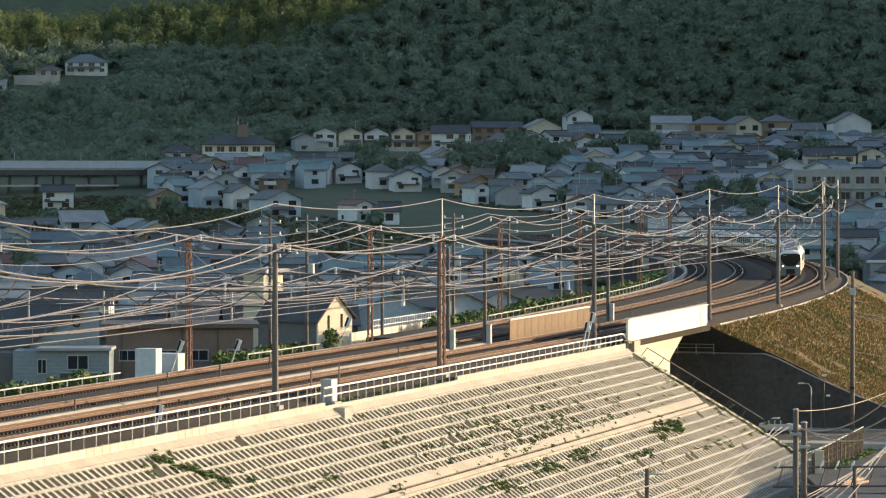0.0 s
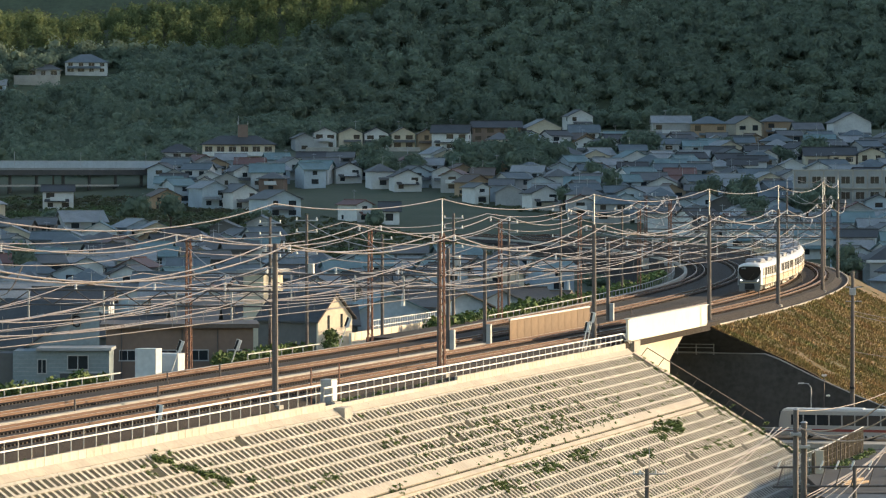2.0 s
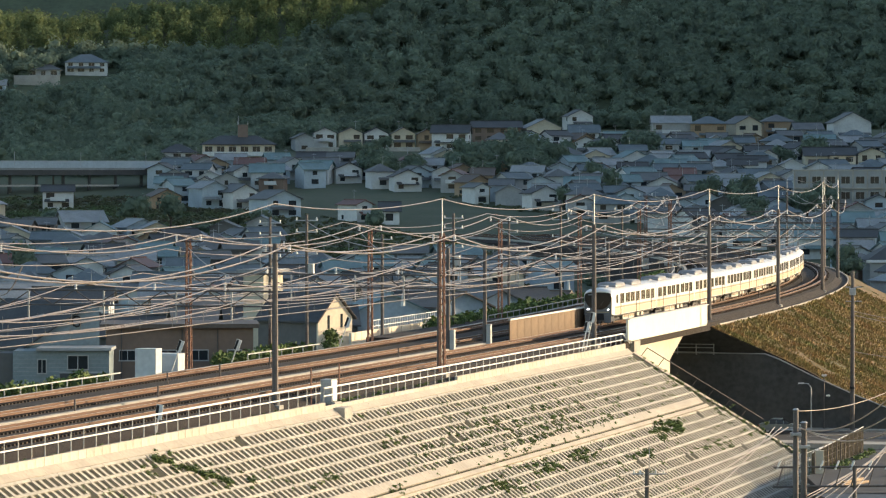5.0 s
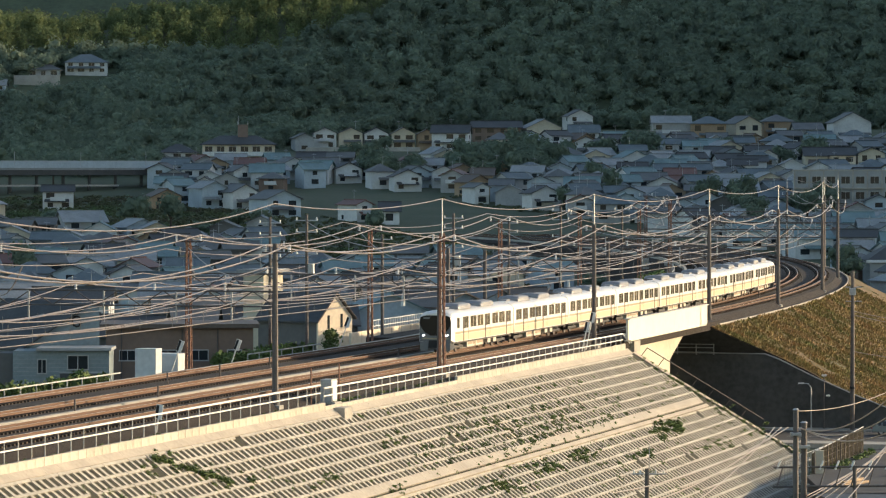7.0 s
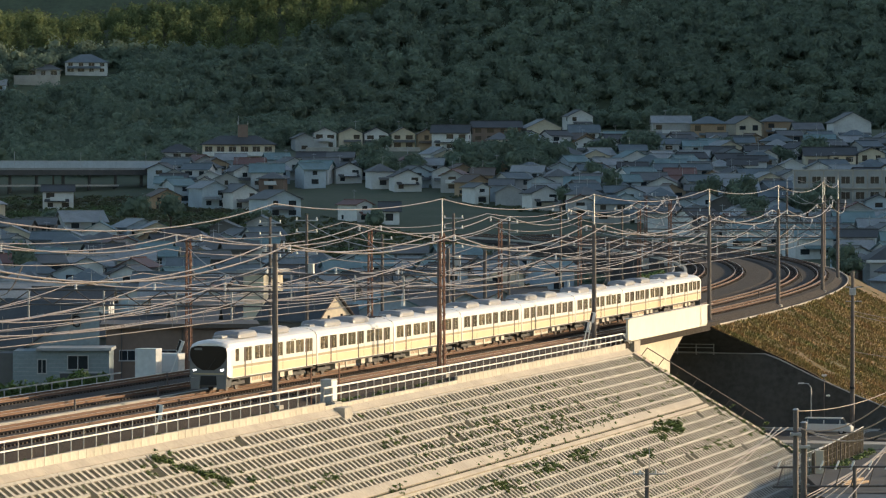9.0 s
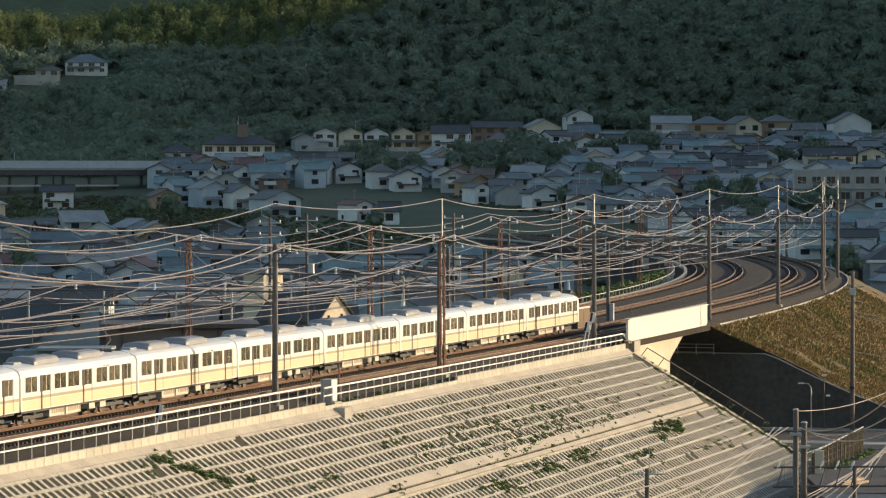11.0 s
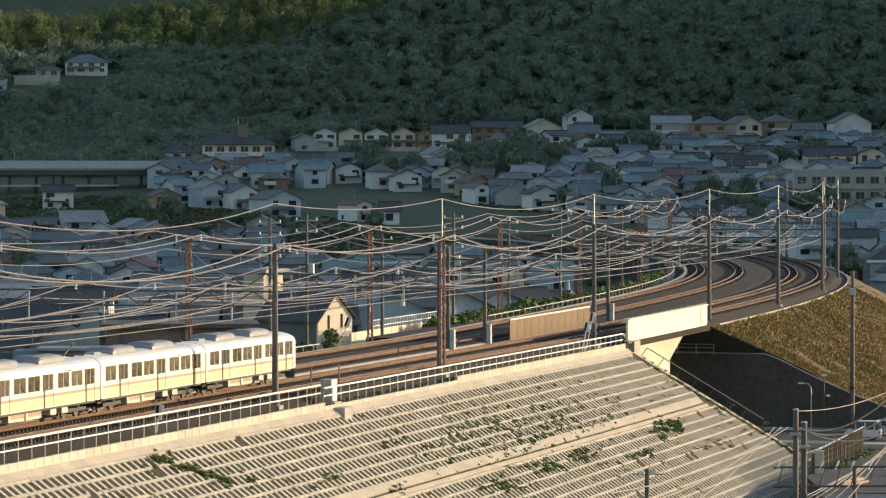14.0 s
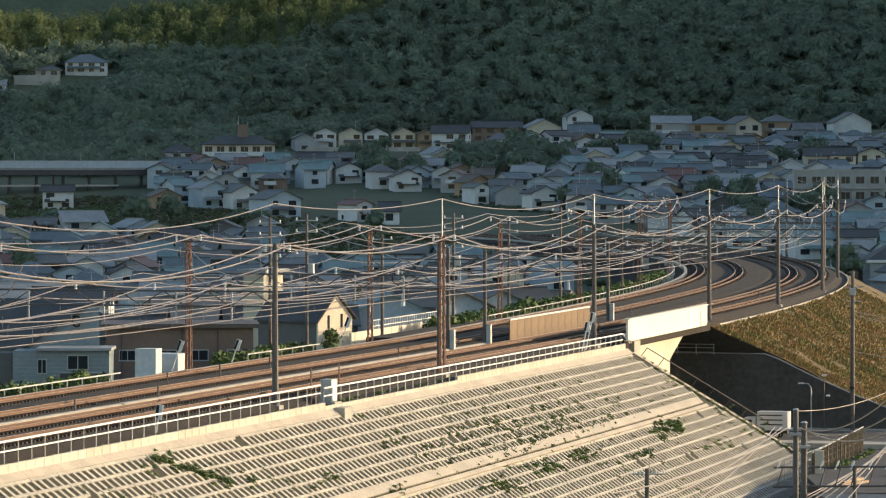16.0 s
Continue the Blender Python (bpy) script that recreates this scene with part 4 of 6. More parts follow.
def build_near_houses():
    """Houses that stand just behind the line; their feet are hidden by the embankment."""
    def put(ob, x, y, z, rot, r=8):
        ob.matrix_world = pose(x, y, z, 0, 0, rot)
        TAKEN.append((x, y, r))
        return ob
    a = thing("house", "pale blue-grey boarded house with a half gable and low annexe", "house")
    put(a, -29.0, 311, -8.0, 0)
    run = Vector((-7.0, 5.5, 0.3))
    prof = [(-3.3, 9.3), (1.5, 12.5), (2.3, 12.5), (2.3, -1.0), (-3.3, -1.0)]
    fr = [Vector((x, -4.5, z)) for x, z in prof]
    bk = [p + run for p in fr]
    part("wall", mesh_of("wall", fr + bk, [(4, 3, 2, 1, 0), (2, 3, 8, 7), (0, 5, 9, 4)], M["w_slate"]), a)
    up = Vector((0, 0, 0.16))
    e0, e1 = fr[0] + Vector((-0.5, -0.35, -0.33)), fr[1] + Vector((0, -0.35, 0))
    q = [e0, e1, e1 + run, e0 + run]
    part("roof", mesh_of("roof", [p + up for p in q] + q, [(0, 1, 2, 3), (7, 6, 5, 4), (0, 4, 5, 1), (3, 7, 4, 0), (1, 5, 6, 2)], M["r_dark"]), a, label="dark tiled roof slope")
    part("roof_cap", mesh_of("roof_cap", [p + up * 0.5 for p in (fr[1], fr[2], bk[2], bk[1])] + [p for p in (fr[1], fr[2], bk[2], bk[1])], [(0, 1, 2, 3), (0, 4, 5, 1), (1, 5, 6, 2)], M["r_grey"]), a)
    part("annexe", boxes("annexe", [(-4.0, -8.5, -1, 3.4, -4.5, 9.2)], M["w_slate"], 0.03), a)
    part("annexe_roof", boxes("annexe_roof", [(-2.2, -8.95, 9.2, 3.6, -4.5, 9.42)], M["w_grey"]), a)
    part("side_shed", boxes("side_shed", [(-7.0, -8.0, -1, -4.05, -4.6, 9.0)], M["w_dark"], 0.03), a)
    for k in range(9):
        part("board", boxes("board", [(-3.9, -8.53, 6.3 + 0.32 * k, 3.3, -8.5, 6.33 + 0.32 * k)], M["w_grey"]), a)
    for x, w, z, h in ((-1.75, 0.6, 8.0, 1.0), (1.0, 1.5, 8.3, 1.0)):
        g, fw = window_mesh(w, h)
        part("window_frame", fw, part("window", g, a, pose(x, -8.54, z)))
    part("balcony", boxes("balcony", [(-0.3, -9.3, 6.9, 3.0, -8.55, 7.0), (-0.3, -9.3, 7.0, 3.0, -9.2, 7.5)], M["r_dark"]), a)
    part("balcony_rail", boxes("balcony_rail", [(-0.35, -9.34, 7.5, 3.05, -9.16, 7.6)], M["w_grey"]), a)
    ring = bar_mesh("gable_emblem", [((0.35 * math.cos(t), 0, 0.4 * math.sin(t)), (0.35 * math.cos(t + 0.52), 0, 0.4 * math.sin(t + 0.52)), 0.08, 0.08) for t in np.arange(0.6, 6.0, 0.52)], M["black"])
    part("gable_emblem", ring, a, pose(0.55, -4.6, 11.3), "dark ring emblem")
    b = put(house(9.0, 7.0, 9.4, "w_dark", "r_light", "gx", seed=12, low=-1, porch=False, group=""), -39.5, 318, -8.0, 10)
    c = put(house(12.4, 8.0, 9.3, "w_brown", "r_brown", "flat", seed=13, low=-1, porch=False, front_windows=False, group=""), -22.5, 337, -7.6, 4, 9)
    c["label"] = "long brown flat-roofed building with dark shutters"
    for x, w in ((-4.4, 1.3), (-1.0, 1.4), (1.6, 1.5), (4.6, 1.1)):
        g, fr = window_mesh(w, 0.8)
        part("window_frame", fr, part("window", g, c, pose(x, -4.0, 7.0)))
    for x in (-4.9, 0.2, 3.2):
        part("downpipe", bar_mesh("downpipe", [((x, -4.06, 0), (x, -4.06, 9.2), 0.05, 0.05)], M["steel"]), c)
    d = put(house(4.2, 2.2, 13.0, "w_cream", "r_light", "flat", seed=14, low=-1, porch=False, group=""), -17.6, 386, -8.0, 66, 6)
    d["label"] = "tall narrow cream building catching the evening sun"
    e = thing("house", "pale cream gabled house lit by low sun, dark roof behind", "house")
    put(e, -10.3, 377, -8.4, 52)
    prof = [(-2.55, 9.15), (0.0, 11.55), (2.55, 9.35), (2.55, -1.0), (-2.55, -1.0)]
    fr, bk = [(x, 0, z) for x, z in prof], [(x, 7.5, z) for x, z in prof]
    part("gable_wall", mesh_of("gable_wall", fr + [(x, 0.2, z) for x, _, z in fr], [(4, 3, 2, 1, 0), (5, 6, 7, 8, 9), (2, 3, 8, 7), (0, 5, 9, 4)], M["w_yellow"]), e, label="sunlit cream gable wall")
    # sides away from the sun get a dark colour in place of shade
    part("wall", mesh_of("wall", [(x, 0.2, z) for x, _, z in fr] + bk, [(2, 3, 8, 7), (0, 5, 9, 4), (5, 6, 7, 8, 9)], M["w_dark"]), e, label="side walls, their shade put into a dark colour")
    for sx, ez in ((-1, 9.15), (1, 9.35)):
        q = [(sx * 2.95, -0.25, ez - 0.3), (0, -0.25, 11.6), (0, 7.8, 11.6), (sx * 2.95, 7.8, ez - 0.3)]
        part("roof", mesh_of("roof", [(x, y, z + 0.15) for x, y, z in q] + q, [(0, 1, 2, 3), (7, 6, 5, 4), (0, 4, 5, 1), (3, 7, 4, 0), (2, 6, 7, 3)], M["r_dark"]), e, label="dark tiled roof slope")
        part("barge_board", bar_mesh("barge_board", [((sx * 2.9, -0.3, ez - 0.2), (0, -0.3, 11.7), 0.07, 0.07)], M["w_brown"], 4), e)
    for x, z in ((-1.0, 8.9), (0.95, 9.0)):
        part("window", boxes("window", [(x - 0.16, -0.03, z - 0.65, x + 0.16, 0.05, z + 0.65)], M["glass"], 0.01), e)
    part("porch", boxes("porch", [(-1.2, -1.3, -1, 0.9, -0.02, 8.0)], M["w_yellow"], 0.03), e)
    f = put(house(9.0, 7.0, 9.8, "w_dark", "r_dark", "gx", seed=16, low=-1, porch=False, front_windows=False, group=""), -17.0, 391, -8.4, 8, 7)
    # terrace wall with white railing behind the track
    wall = thing("wall_yard", "sunlit cream yard wall with white railing on top", "wall", kind="structure")
    pa, pb = Vector((-8.6, 366, 0)), Vector((-0.6, 398, 0))
    n = 9
    for i in range(n):
        p, q = pa.lerp(pb, i / n), pa.lerp(pb, (i + 0.97) / n)
        dirn = (q - p).normalized()
        nrm = Vector((dirn.y, -dirn.x, 0)) * 0.12
        z1 = -0.1
        v = [p - nrm, q - nrm, q + nrm, p + nrm]
        v = [Vector((t.x, t.y, -8.5)) for t in v] + [Vector((t.x, t.y, z1)) for t in v]
        part("wall_panel", mesh_of("wall_panel", v, [(0, 1, 5, 4), (1, 2, 6, 5), (2, 3, 7, 6), (3, 0, 4, 7), (4, 5, 6, 7)], M["w_yellow"]), wall)
        if i > 1:
            for z in (0.2, 0.75):
                part("railing", bar_mesh("railing", [(p + Vector((0, 0, z)), q + Vector((0, 0, z)), 0.05, 0.05)], M["pale"]), wall)
            for k in range(4):
                m = p.lerp(q, k / 4)
                part("baluster", bar_mesh("baluster", [(m + Vector((0, 0, -0.1)), m + Vector((0, 0, 0.78)), 0.04, 0.04)], M["pale"]), wall)
    # a row of houses whose roofs show over the line
    for x, y, w, dd, t, wl, rf, kd, rot in ((-6.2, 425, 7.5, 9, 10.3, "w_blue", "r_teal", "gy", 10), (0.4, 432, 6.4, 8, 10.2, "w_blue", "r_brown", "gy", 28), (-2.6, 452, 8, 8, 9.4, "w_grey", "r_dark", "gx", 10),
                                            (4.6, 440, 6.5, 9, 10.2, "w_blue", "r_grey", "gy", 24), (8.0, 462, 8, 8, 9.6, "w_grey", "r_dark", "gx", 20), (11.8, 470, 7.5, 8, 9.0, "w_white", "r_brown", "gx", -35), (-13.5, 420, 8, 8, 9.0, "w_dark", "r_dark", "gx", 5),
                                            (-24, 410, 8, 8, 9.2, "w_grey", "r_grey", "gx", 10), (-33, 400, 9, 8, 8.8, "w_dark", "r_dark", "gx", 0), (-41, 420, 8, 8, 9.0, "w_grey", "r_blue", "gy", 15), (-29, 450, 8, 8, 9.0, "w_blue", "r_grey", "gx", 12),
                                            (-18, 470, 8, 8, 9.4, "w_grey", "r_light", "gy", 20), (-44, 470, 9, 8, 9.4, "w_white", "r_dark", "gx", 0), (-6, 490, 8, 8, 9.4, "w_dark", "r_grey", "gx", 12), (5, 500, 8, 8, 9.2, "w_grey", "r_dark", "gy", 20), (-34, 500, 8, 8, 9.2, "w_blue", "r_light", "gx", 0), (-54, 500, 8, 8, 9.2, "w_grey", "r_light", "gx", 8), (-48, 345, 9, 8, 9.0, "w_dark", "r_dark", "gx", 0)):
        put(house(w, dd, t, wl, rf, kd, seed=int(x * 3 + y), low=-1), x, y, ground_z(x, y), rot, 5.5)
    # loose white spire-like boards, added for the sunlit peaks of gables
    for x, y, z, s in ((15.3, 505, -1.4, 0.45), (16.2, 505, -0.8, 0.55), (-7.4, 405, 0.9, 0.2), (-4.0, 408, 1.6, 0.22), (1.2, 410, 0.7, 0.2)):
        v = [(-0.75, 0, -3.0), (0.75, 0, -3.0), (0.0, 0, 3.0), (-0.75, 0.35, -3.0), (0.75, 0.35, -3.0), (0.0, 0.35, 3.0)]
        sp = thing("gable_spire", "slim white board added for a sunlit gable peak", "gable", group="pointed gables", data=mesh_of("gable_spire", [(a * s, b, c * s) for a, b, c in v], [(0, 1, 2), (5, 4, 3), (0, 3, 4, 1), (1, 4, 5, 2), (2, 5, 3, 0)], M["w_white"]))
        sp.matrix_world = pose(x, y, z, 0, 0, 45)
    shed = thing("shed", "white metal equipment shed with one sunlit side", "shed", data=boxes("shed", [(-0.85, -0.7, -0.8, 0.85, 0.7, 1.4)], M["w_white"], 0.04))
    shed.matrix_world = at(-16.0, -16.2, 0)
    part("base", boxes("base", [(-0.95, -0.8, -4.5, 0.95, 0.8, -0.8)], M["concrete"]), shed)
    tank = thing("vehicle_canopy", "low white box beside the tracks", "box", data=boxes("vehicle_canopy", [(-1.6, -1.0, -0.8, 1.6, 1.0, 0.7)], M["w_white"], 0.15))
    tank.matrix_world = at(-9.0, -17.5, 0.0)
    part("base", boxes("base", [(-1.6, -1.0, -4.5, 1.6, 1.0, -0.8)], M["concrete"]), tank)




def build_apartments():
    # long block with balconies and a lift tower
    ob = thing("apartment_block", "cream two-storey apartment block with long balconies and dark hipped roof", "apartment block")
    x, y, z = -51.0, 985, 15.0
    ob.matrix_world = pose(x, y, z, 0, 0, 3)
    part("wall", wall_mesh("hip", 18, 9, 6.2, 0, -3, M["w_cream"]), ob)
    part("roof", roof_mesh("hip", 18, 9, 6.2, 1.9, 0.7, M["r_dark"]), ob)
    for st in (0, 1):
        part("balcony", boxes("balcony", [(-8.9, -5.8, 0.2 + 2.9 * st, 8.9, -4.5, 0.4 + 2.9 * st), (-8.9, -5.8, 0.4 + 2.9 * st, 8.9, -5.7, 1.3 + 2.9 * st)], M["w_white"]), ob)
        for i in range(6):
            g, fr = window_mesh(1.8, 1.8)
            part("window_frame", fr, part("window", g, ob, pose(-7.4 + 2.95 * i, -4.5, 1.7 + 2.9 * st)))
    part("tower", boxes("tower", [(-0.2 + 0, -1, 7, 2.3, 1.2, 11)], M["w_brown"], 0.05), ob)
    part("tower_cap", bar_mesh("tower_cap", [((-0.2, -1, 11), (-0.2, -1, 11.8), 0.08, 0.08), ((2.3, -1, 11), (2.3, -1, 11.8), 0.08, 0.08), ((0, 0, 11), (0, 0, 13.2), 0.06, 0.05)], M["galv"]), ob)
    TAKEN.append((x, y, 11))
    # large grey block beyond the curve
    ob = thing("apartment_block", "large weathered grey concrete building with rows of windows", "apartment block")
    x, y, z = 88.0, 850, 4.0
    ob.matrix_world = pose(x, y, z, 0, 0, -4)
    part("wall", wall_mesh("flat", 25, 12, 10.5, 0, -3, M["w_grey"]), ob)
    part("roof", roof_mesh("flat", 25, 12, 10.5, 0, 0.15, M["concrete"]), ob)
    for st in range(3):
        part("ledge", boxes("ledge", [(-12.6, -6.5, 0.1 + 3.3 * st, 12.6, -6.0, 0.4 + 3.3 * st)], M["concrete"]), ob)
        for i in range(8):
            g, fr = window_mesh(1.8, 1.5)
            part("window_frame", fr, part("window", g, ob, pose(-10.8 + 3.1 * i, -6.0, 2.0 + 3.3 * st)))
    for i in range(9):
        part("pilaster", boxes("pilaster", [(-12.5 + 3.1 * i, -6.3, 0, -12.2 + 3.1 * i, -6.0, 10.5)], M["concrete"]), ob)
    TAKEN.append((x, y, 15))
    ob = thing("warehouse", "low building with a broad dark roof and white fascia", "warehouse")
    ob.matrix_world = pose(80.5, 690, -5.2, 0, 0, 0)
    part("wall", wall_mesh("hip", 13, 12, 4.6, 0, -3, M["w_grey"]), ob)
    part("roof", roof_mesh("hip", 13, 12, 4.6, 3.6, 0.6, M["r_dark"]), ob)
    part("fascia", boxes("fascia", [(-7.2, -6.75, 4.0, 7.2, -6.6, 4.45)], M["w_white"]), ob)
    # villa up on the wooded hill, with its terrace wall
    ob = house(12.0, 9.0, 5.4, "w_white", "r_blue", "hip", seed=5, low=-6, group="")
    ob["label"] = "white villa with a blue-grey hipped roof among trees"
    ob.matrix_world = pose(-102.5, 1136, 42.3, 0, 0, 4)
    wing = house(9.0, 7.0, 4.0, "w_grey", "r_grey", "hip", seed=6, low=-6, group="")
    wing["label"] = "low grey side house with a hipped roof among trees"
    wing.matrix_world = pose(-114.0, 1130, 41.0, 0, 0, 0)
    w3 = house(6.0, 7.0, 5.0, "w_blue", "r_light", "gx", seed=8, low=-6, group="")
    w3.matrix_world = pose(-126.0, 1112, 35.0, 0, 0, 0)
    thing("wall_terrace", "pale concrete terrace wall below the hill villa", "wall", kind="structure", data=boxes("wall_terrace", [(-121.5, 1118, 30, -108.5, 1119, 41.4)], M["concrete"], 0.05))
    for q in ((-102.5, 1130, 11), (-102, 1120, 9), (-114, 1118, 9), (-114, 1108, 8), (-126, 1104, 8)):
        TAKEN.append(q)
    thing("wall_hillside", "long grey concrete retaining wall below the hill houses", "wall", kind="structure", data=boxes("wall_hillside", [(-36, 1036, 15, -6, 1037.5, 20.6), (-22, 1022, 12, -8, 1023, 18.2)], M["concrete"], 0.05))


def build_viaduct():
    ob = thing("viaduct", "grey elevated road viaduct on slender columns", "viaduct", kind="structure")
    y0, y1 = 900.0, 935.0
    def P(k, z, dy=0):
        return (-125 + 58 * k, y0 + (y1 - y0) * k + dy, z)
    def beam(nm, z0, z1, d0, d1, mt):
        v = [P(k, z, dy) for k in (0, 1) for dy, z in ((d0, z0), (d1, z0), (d1, z1), (d0, z1))]
        part(nm, mesh_of(nm, v, [(0, 1, 5, 4), (1, 2, 6, 5), (2, 3, 7, 6), (3, 0, 4, 7), (0, 3, 2, 1), (4, 5, 6, 7)], mt), ob)
    beam("deck", 13.5, 14.7, -4.5, 4.5, M["r_dark"])
    beam("fascia", 14.72, 15.2, -4.75, -4.5, M["r_light"])
    beam("screen_rail", 16.7, 16.8, -4.75, -4.6, M["galv"])
    beam("far_screen", 14.72, 16.9, 4.45, 4.6, M["w_blue"])
    for i in range(40):
        a, b = P(i / 40 + 0.001, 0), P((i + 0.94) / 40, 0)
        v = [(p[0], p[1] + dy, z) for p in (a, b) for dy, z in ((-4.7, 15.2), (-4.64, 15.2), (-4.64, 16.7), (-4.7, 16.7))]
        part("screen_panel", mesh_of("screen_panel", v, [(0, 1, 5, 4), (1, 2, 6, 5), (2, 3, 7, 6), (3, 0, 4, 7), (0, 3, 2, 1), (4, 5, 6, 7)], M["w_blue"]), ob)
    v = [P(k, z, dy) for k in (0, 0.85) for dy, z in ((-9, 10.9), (-7.5, 10.9), (-7.5, 11.3), (-9, 11.3))]
    part("lower_beam", mesh_of("lower_beam", v, [(0, 1, 5, 4), (1, 2, 6, 5), (2, 3, 7, 6), (3, 0, 4, 7), (0, 3, 2, 1), (4, 5, 6, 7)], M["concrete"]), ob)
    col = bar_mesh("column", [((0, -3, -11), (0, -3, 0), 0.4, 0.4), ((0, -6.5, -11), (0, -6.5, -2.3), 0.22, 0.22)], M["darkwall"], 8)
    for k in np.arange(0.03, 1.0, 0.1):
        part("column", col, ob, Matrix.Translation(P(k, 13.6)))
    rail = bar_mesh("lamp_post", [((0, -4.5, 0), (0, -4.5, 3.2), 0.07, 0.05)], M["galv"])
    for k in (0.2, 0.45, 0.7, 0.95):
        part("lamp_post", rail, ob, Matrix.Translation(P(k, 15.8)))


KINDS = (("w_white", "r_grey", "gy"), ("w_grey", "r_blue", "gx"), ("w_blue", "r_light", "gx"), ("w_blue", "r_grey", "gy"), ("w_white", "r_dark", "gx"), ("w_brown", "r_grey", "hip"),
         ("w_grey", "r_blue", "hip"), ("w_tan", "r_brown", "gy"), ("w_white", "r_blue", "gx"), ("w_dark", "r_grey", "gx"), ("w_grey", "r_red", "gy"), ("w_white", "r_dark", "gy"), ("w_blue", "r_teal", "gx"), ("w_grey", "r_light", "gx"),
         ("w_white", "r_teal", "gx"), ("w_cream", "r_light", "gy"), ("w_white", "r_grey", "hip"), ("w_blue", "r_dark", "gy"), ("w_white", "r_light", "gy"), ("w_grey", "r_light", "hip"))


def near_line(x, y):
    return min((PX_[i] - x) ** 2 + (PY_[i] - y) ** 2 for i in range(200, 860, 8)) ** 0.5


def screen(x, y, z):
    """Rough bearing and rise, in hundredths of a radian."""
    return 100 * x / y, 100 * (z - 15.2) / y


GROVES = ((46.0, 1000, 8), (62.0, 850, 5), (77.0, 838, 6), (88.0, 985, 6), (-12.0, 946, 7), (8.0, 962, 8), (21.0, 965, 9))


def build_town():
    rng = random.Random(21)
    TAKEN.extend(GROVES)
    pool, rest = [], []
    for k, (w, r, kd) in enumerate(KINDS):
        pool.append([house(rng.uniform(5.2, 7.6), rng.uniform(5.0, 7.0), rng.uniform(4.2, 5.6), w, r, kd, seed=40 + k, frames=False), False])
    y = 520.0
    while y < 1045:
        x = -0.117 * y - 4 + rng.uniform(0, 8)
        while x < 0.118 * y + 6:
            xx, yy = x + rng.uniform(-1.5, 1.5), y + rng.uniform(-2.5, 2.5)
            z = ground_z(xx, yy)
            b, e = screen(xx, yy, z)
            ok = near_line(xx, yy) > 28 and all((xx - a) ** 2 + (yy - c) ** 2 > (r + 2.4) ** 2 for a, c, r in TAKEN)
            if -11.5 < b < -4.5 and 772 < yy < 866:
                ok = False                      # open field
            if b < -7.4 and yy > 868 or b < -3.6 and yy > 966:
                ok = False
            if -4.5 <= b < 1.5 and 690 < yy < 830:
                ok = False                      # green bank behind the tracks
            if -4.2 < b < -0.3 and 975 < yy < 1048:
                ok = False                      # wall and gardens below the upper row
            if 0.2 < b < 3.2 and 950 < yy < 1030:
                ok = False                      # grove
            if yy < 590 and xx > -70:
                ok = False                      # hidden behind the embankment
            if -6 < b < 12 and xx > 0 and yy < 640:
                ok = False
            if ok:
                p = rng.choice(pool)
                m = pose(xx, yy, z + rng.uniform(-0.3, 0.3), 0, 0, rng.choice((0, 0, 15, 25, -12, 90, 35)) + rng.uniform(-4, 4))
                if p[1] and (yy > 925 or 600 < yy < 668):
                    rest.append((p[0], m))
                elif p[1]:
                    copy_thing(p[0], m)
                else:
                    p[0].matrix_world = m
                    p[1] = True
                TAKEN.append((xx, yy, 3.8))
            x += rng.uniform(7.2, 9.6)
        y += 12.0
    for p, used in pool:
        if not used:
            p.matrix_world = pose(-200, 900, ground_z(-200, 900))
    # the houses past those one can count, row behind row, in one mesh
    mats, v, f, idx = [], [], [], []
    for ob, m in rest:
        for ch in ob.children:
            w = m @ ch.matrix_basis
            mt = ch.data.materials[0]
            if mt not in mats:
                mats.append(mt)
            base = len(v)
            v += [w @ q.co for q in ch.data.vertices]
            for q in ch.data.polygons:
                f.append(tuple(base + k for k in q.vertices))
                idx.append(mats.index(mt))
    me = mesh_of("far_houses", v, f, mats)
    me.polygons.foreach_set("material_index", idx)
    thing("far_houses", "crowded pale and dark-roofed houses of the town", "houses", kind="stuff", data=me)


